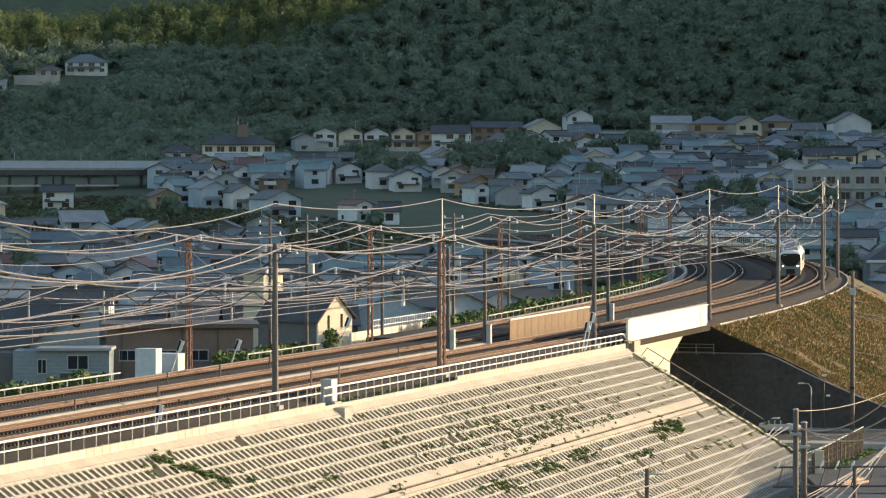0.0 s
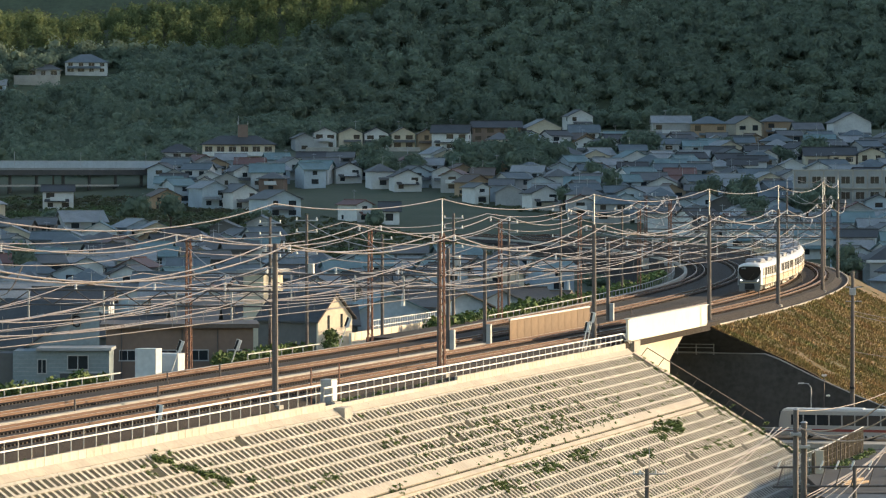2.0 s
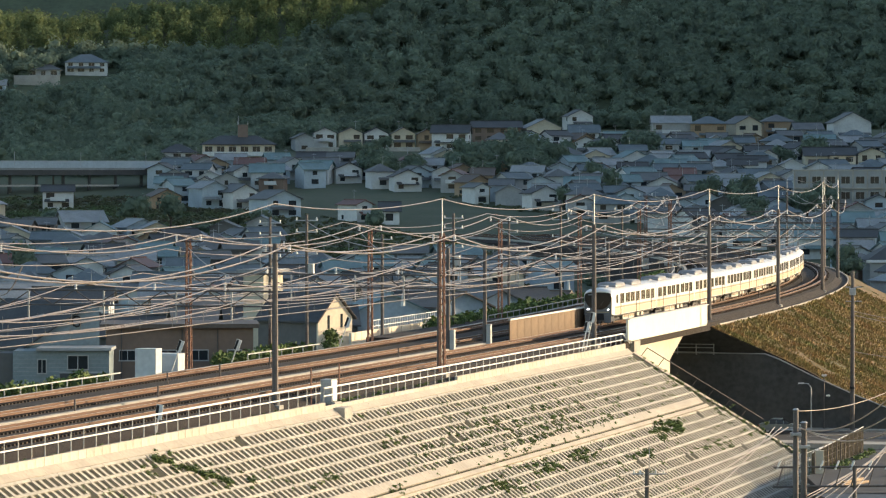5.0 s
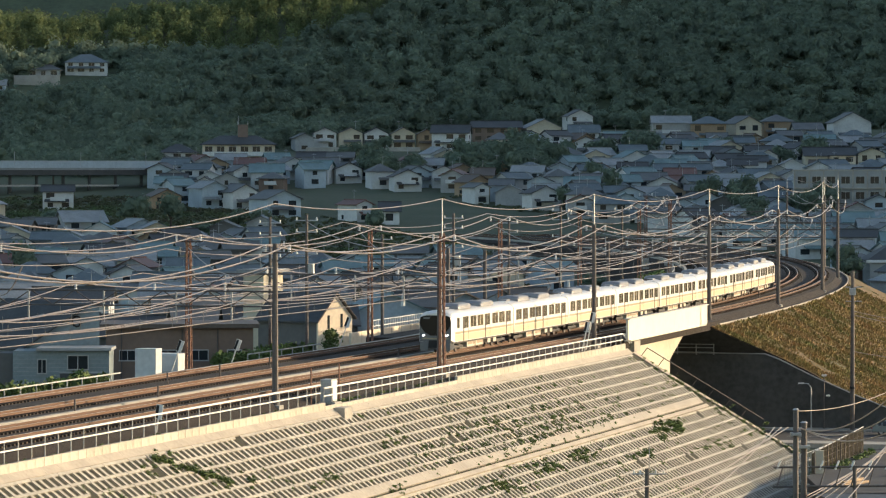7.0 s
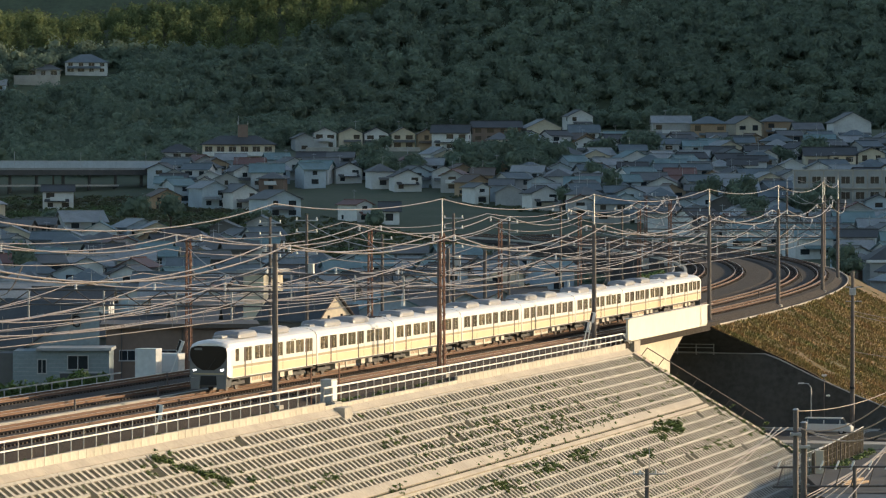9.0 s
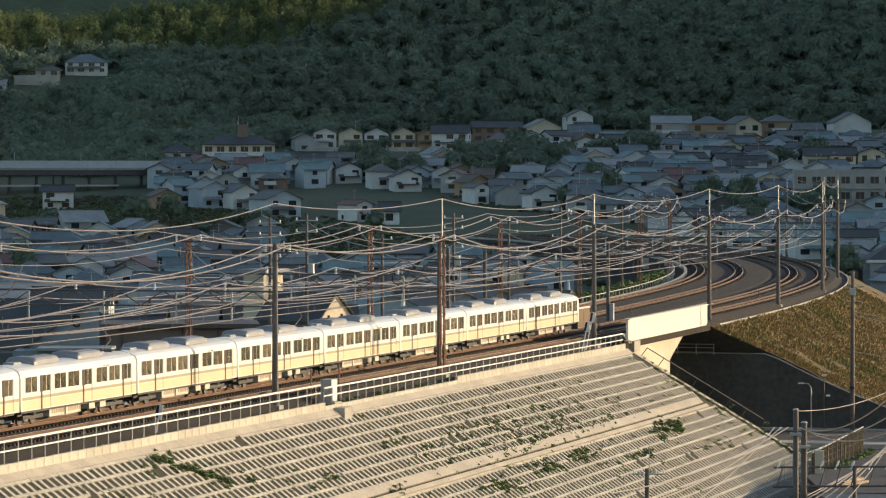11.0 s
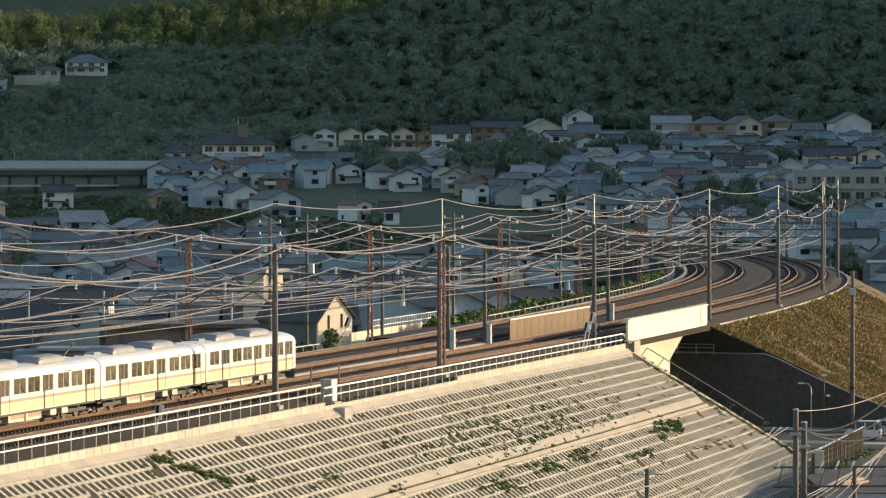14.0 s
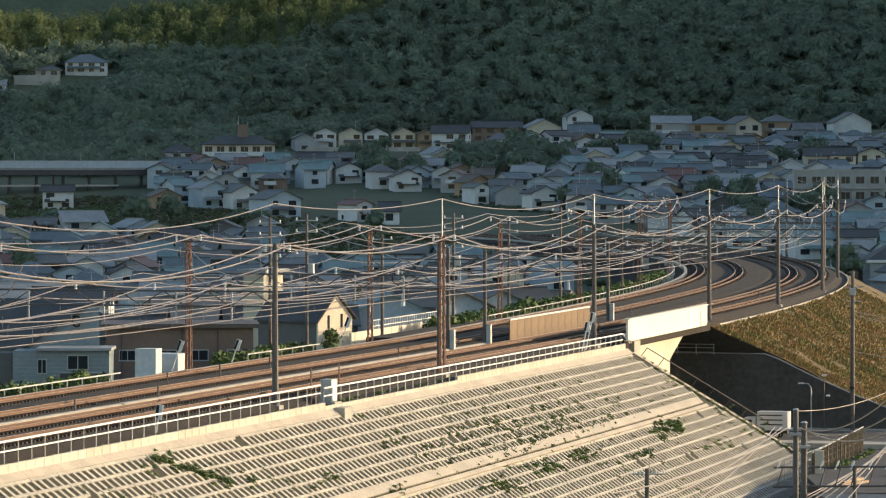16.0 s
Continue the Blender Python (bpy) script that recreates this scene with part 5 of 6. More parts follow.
# ---- plants ----
def crown_data(seed, n, leaf, hull=True, flat=0.8, tri=False, core=0.42):
    """Vertices and faces of a crown of radius 1 made of many small leaf clumps round an uneven core."""
    rng = np.random.RandomState(seed)
    lobes = rng.normal(size=(7, 3))
    lobes /= np.linalg.norm(lobes, axis=1)[:, None]
    lobes *= rng.uniform(0.25, 0.6, size=(7, 1))
    v, f = [], []
    for i in range(n):
        c = lobes[rng.randint(7)]
        q = rng.normal(size=3)
        q /= np.linalg.norm(q)
        p = c + q * rng.uniform(0.42, 0.62)
        p[2] *= flat
        a = np.cross(q, rng.normal(size=3))
        a /= np.linalg.norm(a)
        b = np.cross(q, a) + 0.5 * rng.normal(size=3)
        s = leaf * rng.uniform(0.5, 1.3)
        k = len(v)
        if tri:
            v += [p - a * s, p + b * s * 1.1, p + a * s * 0.9 + q * s * 0.3]
            f.append((k, k + 1, k + 2))
        else:
            v += [p - a * s, p + b * s * 0.7, p + a * s * 0.9 + q * s * 0.3, p - b * s * 0.6]
            f.append((k, k + 1, k + 2, k + 3))
    if hull:
        bm = bmesh.new()
        for c in lobes:
            r = bmesh.ops.create_icosphere(bm, subdivisions=1, radius=core)
            for w in r["verts"]:
                w.co = Vector((w.co.x * rng.uniform(0.8, 1.2) + c[0], w.co.y + c[1], w.co.z * rng.uniform(0.7, 1.1) * flat + c[2] * flat))
        bm.verts.ensure_lookup_table()
        k = len(v)
        v += [np.array(w.co) for w in bm.verts]
        bm.verts.index_update()
        f += [tuple(k + w.index for w in p.verts) for p in bm.faces]
        bm.free()
    return np.array(v), f


def scatter(name, label, category, spots, crowns, material, kind="stuff"):
    """One object of many crowns; spots: (x, y, z, radius, height factor, turn)."""
    vs, fs = [], []
    base = 0
    for i, (x, y, z, r, k, t) in enumerate(spots):
        v, f = crowns[i % len(crowns)]
        c, s = math.cos(t), math.sin(t)
        w = np.empty_like(v)
        w[:, 0], w[:, 1], w[:, 2] = x + r * (v[:, 0] * c - v[:, 1] * s), y + r * (v[:, 0] * s + v[:, 1] * c), z + r * k * v[:, 2]
        vs.append(w)
        fs += [tuple(q + base for q in p) for p in f]
        base += len(v)
    me = bpy.data.meshes.new(name)
    me.from_pydata(np.concatenate(vs).tolist(), [], fs)
    me.materials.append(material)
    return thing(name, label, category, kind=kind, data=me)


def build_woods():
    rng = random.Random(3)
    crowns = [crown_data(k, 330, 0.11, tri=True, core=0.36) for k in range(9)]
    bamboo = [crown_data(20 + k, 300, 0.14, False, flat=1.4, tri=True) for k in range(4)]
    dark, pale = [], []
    y = 955.0
    while y < 1300:
        step = 4.3 if y < 1230 else 6.0
        x = -0.118 * y
        while x < 0.118 * y:
            xx, yy = x + rng.uniform(-3.0, 3.0), y + rng.uniform(-3.0, 3.0)
            foot = float(np.interp(xx, (-200, -75, -55, 0, 200), (958, 965, 1030, 1130, 1150)))
            if yy > foot - 6 and all((xx - a) ** 2 + (yy - b) ** 2 > (r + 0.5) ** 2 for a, b, r in TAKEN if b > 940):
                z = ground_z(xx, yy)
                n = noise.noise(Vector((xx / 45, z / 16, 5)))
                r = rng.uniform(2.0, 4.6)
                top = z > 47 and xx < -25 - (60 - z) * 2.0
                if top:
                    pale.append((xx, yy, z + r * 0.8, r * 0.72, 1.15, rng.uniform(0, 6.3)))
                else:
                    dark.append((xx, yy, z + r * 0.7, r * 1.1, rng.uniform(0.7, 1.3), rng.uniform(0, 6.3)))
            x += step
        y += step
    scatter("woods", "dense dark green broadleaf woods on the hillside", "woods", dark, crowns, M["leaf"])
    scatter("bamboo_grove", "pale green bamboo groves on the upper hillside", "bamboo", pale, bamboo, M["leaf_pale"])
    # single trees in the town
    tr = [thing("tree", "dark green bushy garden tree", "tree", group="trees among the houses") for _ in range(3)]
    for k, t in enumerate(tr):
        v, f = crown_data(60 + k, 420, 0.12)
        cr = mesh_of("crown", v * 3.0, f, M["leaf"])
        part("crown", cr, t, pose(0, 0, 4.4))
        part("trunk", bar_mesh("trunk", [((0, 0, -1.5), (0.1, 0, 2.2), 0.28, 0.2), ((0.1, 0, 2.2), (0.8, 0.3, 4.2), 0.16, 0.06), ((0.1, 0, 2.2), (-0.7, -0.2, 4.4), 0.15, 0.06), ((0.1, 0, 2.2), (0.1, 0.6, 4.8), 0.12, 0.05)], M["bark"]), t)
    spots = []
    for _ in range(90):                                   # grove above the town, hedges behind the tracks
        yy = rng.uniform(935, 980)
        spots.append((yy * rng.uniform(0.004, 0.032), yy))
    for _ in range(60):
        yy = rng.uniform(640, 1040)
        spots.append((yy * rng.uniform(-0.11, 0.11), yy))
    for _ in range(30):
        yy = rng.uniform(1000, 1060)
        spots.append((yy * rng.uniform(-0.11, -0.062), yy))
    for _ in range(12):
        yy = rng.uniform(790, 830)
        spots.append((yy * rng.uniform(0.072, 0.084), yy))
    for _ in range(16):
        yy = rng.uniform(640, 700)
        spots.append((yy * rng.uniform(0.092, 0.105), yy))
    used = 0
    for gx, gy, gr in GROVES:
        for _ in range(int(gr * 1.6)):
            spots.append((gx + rng.uniform(-gr, gr), gy + rng.uniform(-gr, gr) * 0.8))
    for x, y in spots:
        in_grove = any(abs(x - a) <= r and abs(y - b) <= r for a, b, r in GROVES)
        if near_line(x, y) < 24 or x < -0.03 * y and 812 < y < 892 or not in_grove and any((x - a) ** 2 + (y - b) ** 2 < (r + 0.5) ** 2 for a, b, r in TAKEN):
            continue
        k = rng.uniform(0.6, 1.25)
        m = pose(x, y, ground_z(x, y), 0, 0, rng.uniform(0, 360))
        t = tr[used % 3]
        if used < 3:
            t.matrix_world = m
        else:
            t = copy_thing(t, m)
        t.scale = (k, k, k * rng.uniform(0.8, 1.2))
        used += 1
    # low growth on the open ground
    sp = []
    for k in range(4600):
        yy = rng.uniform(640, 900) if k < 1600 else rng.uniform(812, 900) if k < 3200 else rng.uniform(690, 800)
        xx = yy * (rng.uniform(-0.118, 0.03) if k < 1600 else rng.uniform(-0.118, -0.04) if k < 3200 else rng.uniform(-0.055, 0.02))
        if near_line(xx, yy) < 22 or any((xx - a) ** 2 + (yy - b) ** 2 < r * r for a, b, r in TAKEN):
            continue
        sp.append((xx, yy, ground_z(xx, yy) + 0.2, rng.uniform(0.5, 1.5), 0.6, rng.uniform(0, 6.3)))
    scatter("scrub", "low green scrub on open ground", "scrub", sp, [crown_data(90 + k, 30, 0.3, False) for k in range(3)], M["field"])


build_apartments()
build_viaduct()
build_near_houses()
build_town()
build_woods()


# ---- overhead line ----
GANTRY = (-156.0, -107.0, -51.6, -10.1, 40.5, 92.3, 136.4, 183.0, 231.0, 280.0, 330.0)
FAR_W = -15.0


def track_w(n, s):
    w, sh = TRACKS[n]
    return w + (sh(s) if sh else 0.0)


def build_gantries():
    for k, s in enumerate(GANTRY):
        far = FAR_W + inner_shift(s)
        lattice = k in (3,)
        g = thing("catenary_gantry", "dark steel catenary gantry spanning four railway tracks", "catenary gantry", group="gantries along the line")
        g.matrix_world = at(s, 0, 0)
        def post(w, top, m, lat):
            if lat:
                bars = []
                for dx, dy in ((-0.2, -0.2), (0.2, -0.2), (0.2, 0.2), (-0.2, 0.2)):
                    bars.append(((w + dx, dy, -1), (w + dx * 0.7, dy * 0.7, top), 0.06, 0.05))
                for i in range(int(top / 0.5)):
                    z = i * 0.5
                    e = 1 if i % 2 else -1
                    bars += [((w - 0.2 * e, -0.2, z), (w + 0.2 * e, -0.2, z + 0.5), 0.035, 0.035), ((w + 0.2, -0.2 * e, z), (w + 0.2, 0.2 * e, z + 0.5), 0.035, 0.035)]
                part("post", bar_mesh("post", bars, m, 4), g, label="rusty lattice post")
            else:
                part("post", bar_mesh("post", [((w, 0, -1.3), (w, 0, top), 0.24, 0.17)], m, 10), g)
            part("footing", boxes("footing", [(w - 0.45, -0.45, -2.2, w + 0.45, 0.45, -0.55)], M["concrete"], 0.03), g)
        post(5.5, 10.2, M["rust"] if lattice else M["steel"], lattice)
        if lattice:
            part("post", bar_mesh("post", [((5.05, 0.9, -1.3), (5.05, 0.9, 9.8), 0.22, 0.17)], M["steel"], 10), g)
        post(far, 9.6, M["rust"], True)
        # truss beam
        bars = [((far, 0, 6.0), (5.5, 0, 6.0), 0.06, 0.06), ((far, 0, 7.0), (5.5, 0, 7.0), 0.07, 0.07)]
        n = 13
        for i in range(n):
            a, b = far + (5.5 - far) * i / n, far + (5.5 - far) * (i + 1) / n
            bars.append(((a, 0, 6.0 if i % 2 else 7.0), (b, 0, 7.0 if i % 2 else 6.0), 0.045, 0.045))
        part("beam", bar_mesh("beam", bars, M["steel"], 5), g, label="trussed steel beam")
        if s > -40:
            part("mast", bar_mesh("mast", [((5.5, 0, 10.0), (5.5, 0, 12.9), 0.075, 0.06)], M["galv"]), g, label="slim pale mast")
        part("crossarm", bar_mesh("crossarm", [((4.6, 0, 9.6), (6.7, 0, 9.6), 0.07, 0.07), ((5.5, 0, 8.9), (6.5, 0, 9.6), 0.04, 0.04)], M["steel"]), g)
        part("crossarm", bar_mesh("crossarm", [((far - 1.2, 0, 9.5), (far + 1.2, 0, 9.5), 0.07, 0.07)], M["steel"]), g)
        ins = bar_mesh("insulator", [((0, 0, 0.12 * i), (0, 0, 0.12 * i + 0.08), 0.11, 0.07) for i in range(4)], M["pale"], 8)
        for w, z in ((4.8, 9.65), (6.5, 9.65), (far - 1.0, 9.55), (far + 1.0, 9.55), (2.0, 7.05), (-3.0, 7.05), (-8.6, 7.05)):
            part("insulator", ins, g, pose(w, 0, z))
        for t in range(4):
            w = track_w(t, s)
            part("drop_arm", bar_mesh("drop_arm", [((w - 0.9, 0, 7.0), (w - 0.9, 0, 4.9), 0.07, 0.06), ((w - 0.9, 0, 6.5), (w, 0, 6.45), 0.04, 0.04), ((w - 0.9, 0, 5.1), (w + 0.2, 0, 5.35), 0.035, 0.035)], M["galv"], 5), g)
    # posts between the pairs of tracks
    for s, w, top in ((23.6, -3.3, 8.4), (35.8, -3.3, 8.0), (85.9, -3.6, 7.4)):
        p = thing("line_pole", "dark steel line pole between the tracks", "pole", group="single line poles")
        p.matrix_world = at(s, w, 0)
        part("shaft", bar_mesh("shaft", [((0, 0, -0.8), (0, 0, top), 0.2, 0.16)], M["steel"], 10), p)
        part("bracket", bar_mesh("bracket", [((-2.2, 0, top - 1.6), (0, 0, top - 1.2), 0.05, 0.05), ((-2.2, 0, top - 1.6), (0, 0, top - 2.6), 0.04, 0.04)], M["steel"]), p)
        part("cabinet", boxes("cabinet", [(0.2, -0.25, -0.5, 0.6, 0.25, 1.4)], M["galv"], 0.03), p)
    for s, w, top in ((19.7, -18.0, 11.0), (22.5, -15.6, 11.2), (75.7, -17, 10.6), (131.6, -18.5, 10.5), (174.9, -18.5, 10.0), (52.0, -17.5, 9.0), (105.0, -18.5, 9.6)):
        p = thing("utility_pole", "slim grey concrete utility pole with crossarms", "utility pole", group="poles behind the line")
        p.matrix_world = at(s, w, 0)
        part("shaft", bar_mesh("shaft", [((0, 0, -9.5), (0, 0, top), 0.2, 0.12)], M["steel"], 8), p)
        for z in (top - 0.5, top - 1.5, top - 3.4):
            part("crossarm", bar_mesh("crossarm", [((-1.0, 0, z), (1.0, 0, z), 0.06, 0.06)], M["galv"], 5), p)
            for x in (-0.9, 0.9):
                part("insulator", bar_mesh("insulator", [((x, 0, z), (x, 0, z + 0.28), 0.08, 0.06)], M["pale"], 6), p)
        if top > 10.5:
            part("transformer", bar_mesh("transformer", [((0.4, 0, top - 5.2), (0.4, 0, top - 4.2), 0.3, 0.3)], M["galv"], 10), p)


def build_wires():
    rng = random.Random(8)
    runs = [(lambda s: 5.5, 12.85, 0.9, 0.045), (lambda s: 4.8, 10.1, 1.25, 0.06), (lambda s: 6.5, 10.1, 1.35, 0.06), (lambda s: 2.0, 7.55, 1.0, 0.05), (lambda s: -3.0, 7.55, 1.15, 0.05), (lambda s: -8.6 + inner_shift(s), 7.55, 1.1, 0.05),
            (lambda s: FAR_W - 1.0 + inner_shift(s), 10.0, 1.2, 0.06), (lambda s: FAR_W + 1.0 + inner_shift(s), 10.0, 1.3, 0.06)]
    for t in range(4):
        runs.append((lambda s, t=t: track_w(t, s), 6.45, 0.75, 0.045))
        runs.append((lambda s, t=t: track_w(t, s), 5.2, 0.06, 0.04))
        runs.append((lambda s, t=t: track_w(t, s) - 0.9, 5.95, 0.35, 0.03))
    runs += [(lambda s: -17.8, 10.3, 0.8, 0.04), (lambda s: -16.9, 8.9, 0.9, 0.04), (lambda s: -18.8, 7.0, 0.8, 0.04)]
    for n, (wf, z, sag, r) in enumerate(runs):
        name = "contact_wire" if (8 <= n < 20 and (n - 8) % 3 == 1) else "overhead_wire"
        pts = []
        for a, b in zip(GANTRY, GANTRY[1:]):
            k = sag * ((b - a) / 48.0) ** 2 * rng.uniform(0.85, 1.15)
            for i in range(12):
                u = i / 12
                s = a + (b - a) * u
                pts.append(line(s, wf(s), z - 4 * k * u * (1 - u)))
        thing(name, "long bare metal overhead wire sagging between gantries", "wire", group="wires over the tracks", data=tube_mesh(name, pts, 0.8 * r, M["wire"]))
        # droppers between carrier and contact wire
        if name == "contact_wire":
            ds = [(line(s, wf(s), 5.2), line(s, wf(s), 6.0), 0.02, 0.02) for s in np.arange(-120, 250, 6.0)]
            thing("droppers", "thin dropper rods holding the contact wire", "dropper", kind="stuff", data=bar_mesh("droppers", ds, M["wire"], 3))
    # lines that cross the tracks on the slant
    for k, (s0, w0, z0, s1, w1, z1) in enumerate(((-51.6, 5.5, 8.8, -10.1, -15, 9.0), (-10.1, 5.5, 8.8, 40.5, -16, 9.2), (40.5, 5.5, 9.0, 92, -17, 9.2), (-10.1, 5.5, 9.8, 22.5, -15.6, 10.6), (92.3, 5.5, 8.6, 131.6, -18.5, 9.0), (-97, 5.5, 9.8, -51.6, -15, 7.8), (136.4, 5.5, 8.4, 174.9, -18.5, 9.0))):
        pts = [line(s0 + (s1 - s0) * u, w0 + (w1 - w0) * u, z0 + (z1 - z0) * u - 1.4 * 4 * u * (1 - u)) for u in np.linspace(0, 1, 14)]
        thing("cross_wire", "bare wire slung across the tracks between poles", "wire", group="wires over the tracks", data=tube_mesh("cross_wire", pts, 0.04, M["wire"]))


build_gantries()
build_wires()


# ---- things along the track ----
def build_trackside():
    wall = thing("wall_noise", "low brown panelled barrier between the tracks", "barrier", kind="structure")
    for i, s in enumerate(np.arange(41.0, 72.0, 2.6)):
        me = boxes("barrier_panel", [(-0.06, 0, -0.45, 0.06, 2.54, 1.55)], M["barrier"], 0.01)
        part("barrier_panel", me, wall, at(s, -2.4, 0))
        part("panel_cap", boxes("panel_cap", [(-0.12, 0, 1.55, 0.12, 2.58, 1.68)], M["pale"]), wall, at(s, -2.4, 0))
    cab = thing("equipment_cabinet", "grey trackside equipment cabinet on a concrete plinth", "cabinet")
    cab.matrix_world = at(-43.6, 6.75, -0.75)
    part("body", boxes("body", [(-0.4, -0.65, 0, 0.4, 0.65, 1.55)], M["galv"], 0.04), cab)
    part("door", boxes("door", [(0.4, -0.55, 0.15, 0.43, 0.55, 1.45)], M["pale"], 0.01), cab)
    part("plinth", boxes("plinth", [(-0.5, -0.75, -0.5, 0.7, 0.75, 0)], M["concrete"], 0.02), cab)
    led = thing("inspection_ledge", "grey concrete ledge stepping out of the slope", "ledge", kind="structure", data=boxes("inspection_ledge", [(-0.3, -0.9, -0.85, 0.55, 0.9, 0.0)], M["concrete"], 0.03))
    led.matrix_world = at(-44.5, 7.9, -1.05)
    for s in (-46.5, -40.0):
        p = thing("marker_post", "thin dark marker post beside the track", "post", group="trackside posts")
        p.matrix_world = at(s, 6.4, -0.9)
        part("shaft", bar_mesh("shaft", [((0, 0, 0), (0, 0, 2.6), 0.06, 0.05)], M["rust"]), p)
    for s, w, h, t in ((32.6, 6.3, 2.6, 12), (34.0, 6.3, 3.4, 12), (-18.0, -13.8, 3.0, 20), (-3.0, -14.0, 2.4, 20), (25.0, -13.6, 3.2, 20), (-77.0, 6.2, 1.7, 8)):
        p = thing("striped_sign", "leaning trackside sign with black and white bars", "sign", group="trackside signs")
        p.matrix_world = at(s, w, -0.7) @ pose(0, 0, 0, 0, t, 0)
        part("shaft", bar_mesh("shaft", [((0, 0, 0), (0, 0, h), 0.05, 0.05)], M["pale"]), p)
        part("board", boxes("board", [(-0.22, -0.03, h - 0.9, 0.22, 0.03, h)], M["pale"], 0.01), p)
        part("bar", boxes("bar", [(-0.20, -0.045, h - 0.85, -0.02, -0.03, h - 0.05)], M["black"]), p)
    stub = bar_mesh("track_marker", [((0, 0, -0.35), (0, 0, 0.55), 0.07, 0.07)], M["steel"])
    for s, w in ((-34, -8.3), (-50, -3.3), (-22, -8.4), (-66, -3.2), (8, -3.2), (150, 1.4), (205, 1.4), (-10, -8.4), (60, 1.4), (100, -4.2)):
        thing("track_marker", "short dark marker stub between the tracks", "post", m=at(s, w, 0), group="track markers", data=stub)
    # low white fence and edge kerb on the far side of the line
    fen = thing("fence_far", "pale low rail fence along the far edge of the line", "fence", kind="structure")
    for s0, s1 in ((-70, -26), (4, 24), (86, 300)):
        part("fence_rail", sweep("fence_rail", closed([(-14.86, 0.0), (-14.86, 0.09), (-14.78, 0.09), (-14.78, 0.0)]), s0, s1, 4, M["galv"], inner_shift), fen)
        for s in np.arange(s0, s1, 3.0):
            part("fence_post", bar_mesh("fence_post", [((0, 0, -0.8), (0, 0, 0.1), 0.05, 0.05)], M["galv"], 5), fen, at(s, -14.82 + inner_shift(s), 0))
    kerb = sweep("edge_kerb", closed([(6.85, -0.95), (6.85, -0.72), (7.0, -0.72), (7.0, -0.95)]), 90, 420, 4, M["ledge"])
    thing("edge_kerb", "pale concrete kerb along the top of the grass bank", "kerb", kind="structure", data=kerb)
    rng = random.Random(12)
    tufts = [crown_data(200 + k, 60, 0.22, False) for k in range(4)]
    sp = []
    def clump(p, r, k=0.9):
        sp.append((p.x, p.y, p.z, r, k, rng.uniform(0, 6.3)))
    for s0, s1, n, h in ((-75, -26, 150, 0.9), (2, 24, 70, 1.0), (68, 125, 130, 1.5), (125, 240, 150, 1.2)):
        for _ in range(n):
            s = rng.uniform(s0, s1)
            clump(line(s, -15.6 - rng.uniform(0, 1.6) + inner_shift(s), -0.7 + rng.uniform(0, 0.5)), h * rng.uniform(0.4, 1.0))
    for _ in range(14):
        clump(line(rng.uniform(27.5, 30.5), -15.5, rng.uniform(-0.5, 1.2)), rng.uniform(0.4, 0.8))
    scatter("trackside_weeds", "leafy green weeds along the edge of the line", "weeds", sp, tufts, M["weed"])
    sp = []
    for s, d, n, r in ((28, 8.6, 16, 0.8), (22, 9.0, 12, 0.7), (-83, 0.8, 16, 0.4), (-81, 1.8, 10, 0.35), (-60, 5.0, 8, 0.5), (-52, 7.2, 8, 0.45), (-30, 9.5, 30, 0.5), (-16, 9.2, 30, 0.55), (-5, 9.0, 26, 0.5), (-16, 7.0, 8, 0.4), (2, 4.0, 6, 0.35), (52, 8.5, 10, 0.4), (54, 12, 12, 0.5), (10, 10.5, 20, 0.5), (35, 12, 14, 0.5), (-40, 3.5, 8, 0.4), (46, 4, 9, 0.35), (-75, 3.5, 10, 0.5)):
        for _ in range(n):
            p = on_slope(s + rng.gauss(0, 2.2), d + rng.gauss(0, 0.35), 0.0)
            clump(p, r * rng.uniform(0.35, 0.9), 0.7)
    for _ in range(1500):
        d = 0.3 + 15.5 * rng.random()
        s = rng.uniform(-110, slope_end(d) - 1)
        if noise.noise(Vector((s / 9, d / 3, 2))) > -0.1:
            clump(on_slope(s, d, -0.15), rng.uniform(0.1, 0.42), 0.7)
    for _ in range(170):
        d = rng.uniform(0.3, 17)
        clump(on_slope(slope_end(d) - rng.uniform(-0.2, 1.6), d, 0.0), rng.uniform(0.1, 0.4), 0.7)
    for _ in range(40):
        d = rng.uniform(0.3, 3.2)
        clump(on_slope(-84.5 + 2.2 * d + rng.gauss(0, 0.3), d, 0.05), rng.uniform(0.2, 0.42), 0.8)
    for _ in range(420):
        s, d = rng.gauss(-8, 16), abs(rng.gauss(5.5, 1.6))
        clump(on_slope(s, d, -0.05), rng.uniform(0.12, 0.4), 0.7)
    for _ in range(160):
        clump(line(rng.uniform(-110, 44), 6.6 + rng.uniform(0, 0.5), -0.85), rng.uniform(0.12, 0.35), 0.8)
    scatter("bank_weeds", "green weeds scattered over the dry grass bank", "weeds", BANK_WEEDS, tufts, M["weed_dull"])
    scatter("slope_weeds", "green weeds growing out of the concrete slope", "weeds", sp, tufts, M["weed"])
    sp = []
    for _ in range(900):
        s, w = rng.uniform(95, 260), rng.uniform(-24, -17.5)
        p = line(s, w + inner_shift(s) - 1, -1.2 + 0.75 * (w + 17.5))
        clump(p, rng.uniform(0.5, 1.1), 0.5)
    scatter("inner_bank_grass", "fresh green grass on the inner bank of the curve", "grass", sp, tufts, M["weed"])


build_trackside()


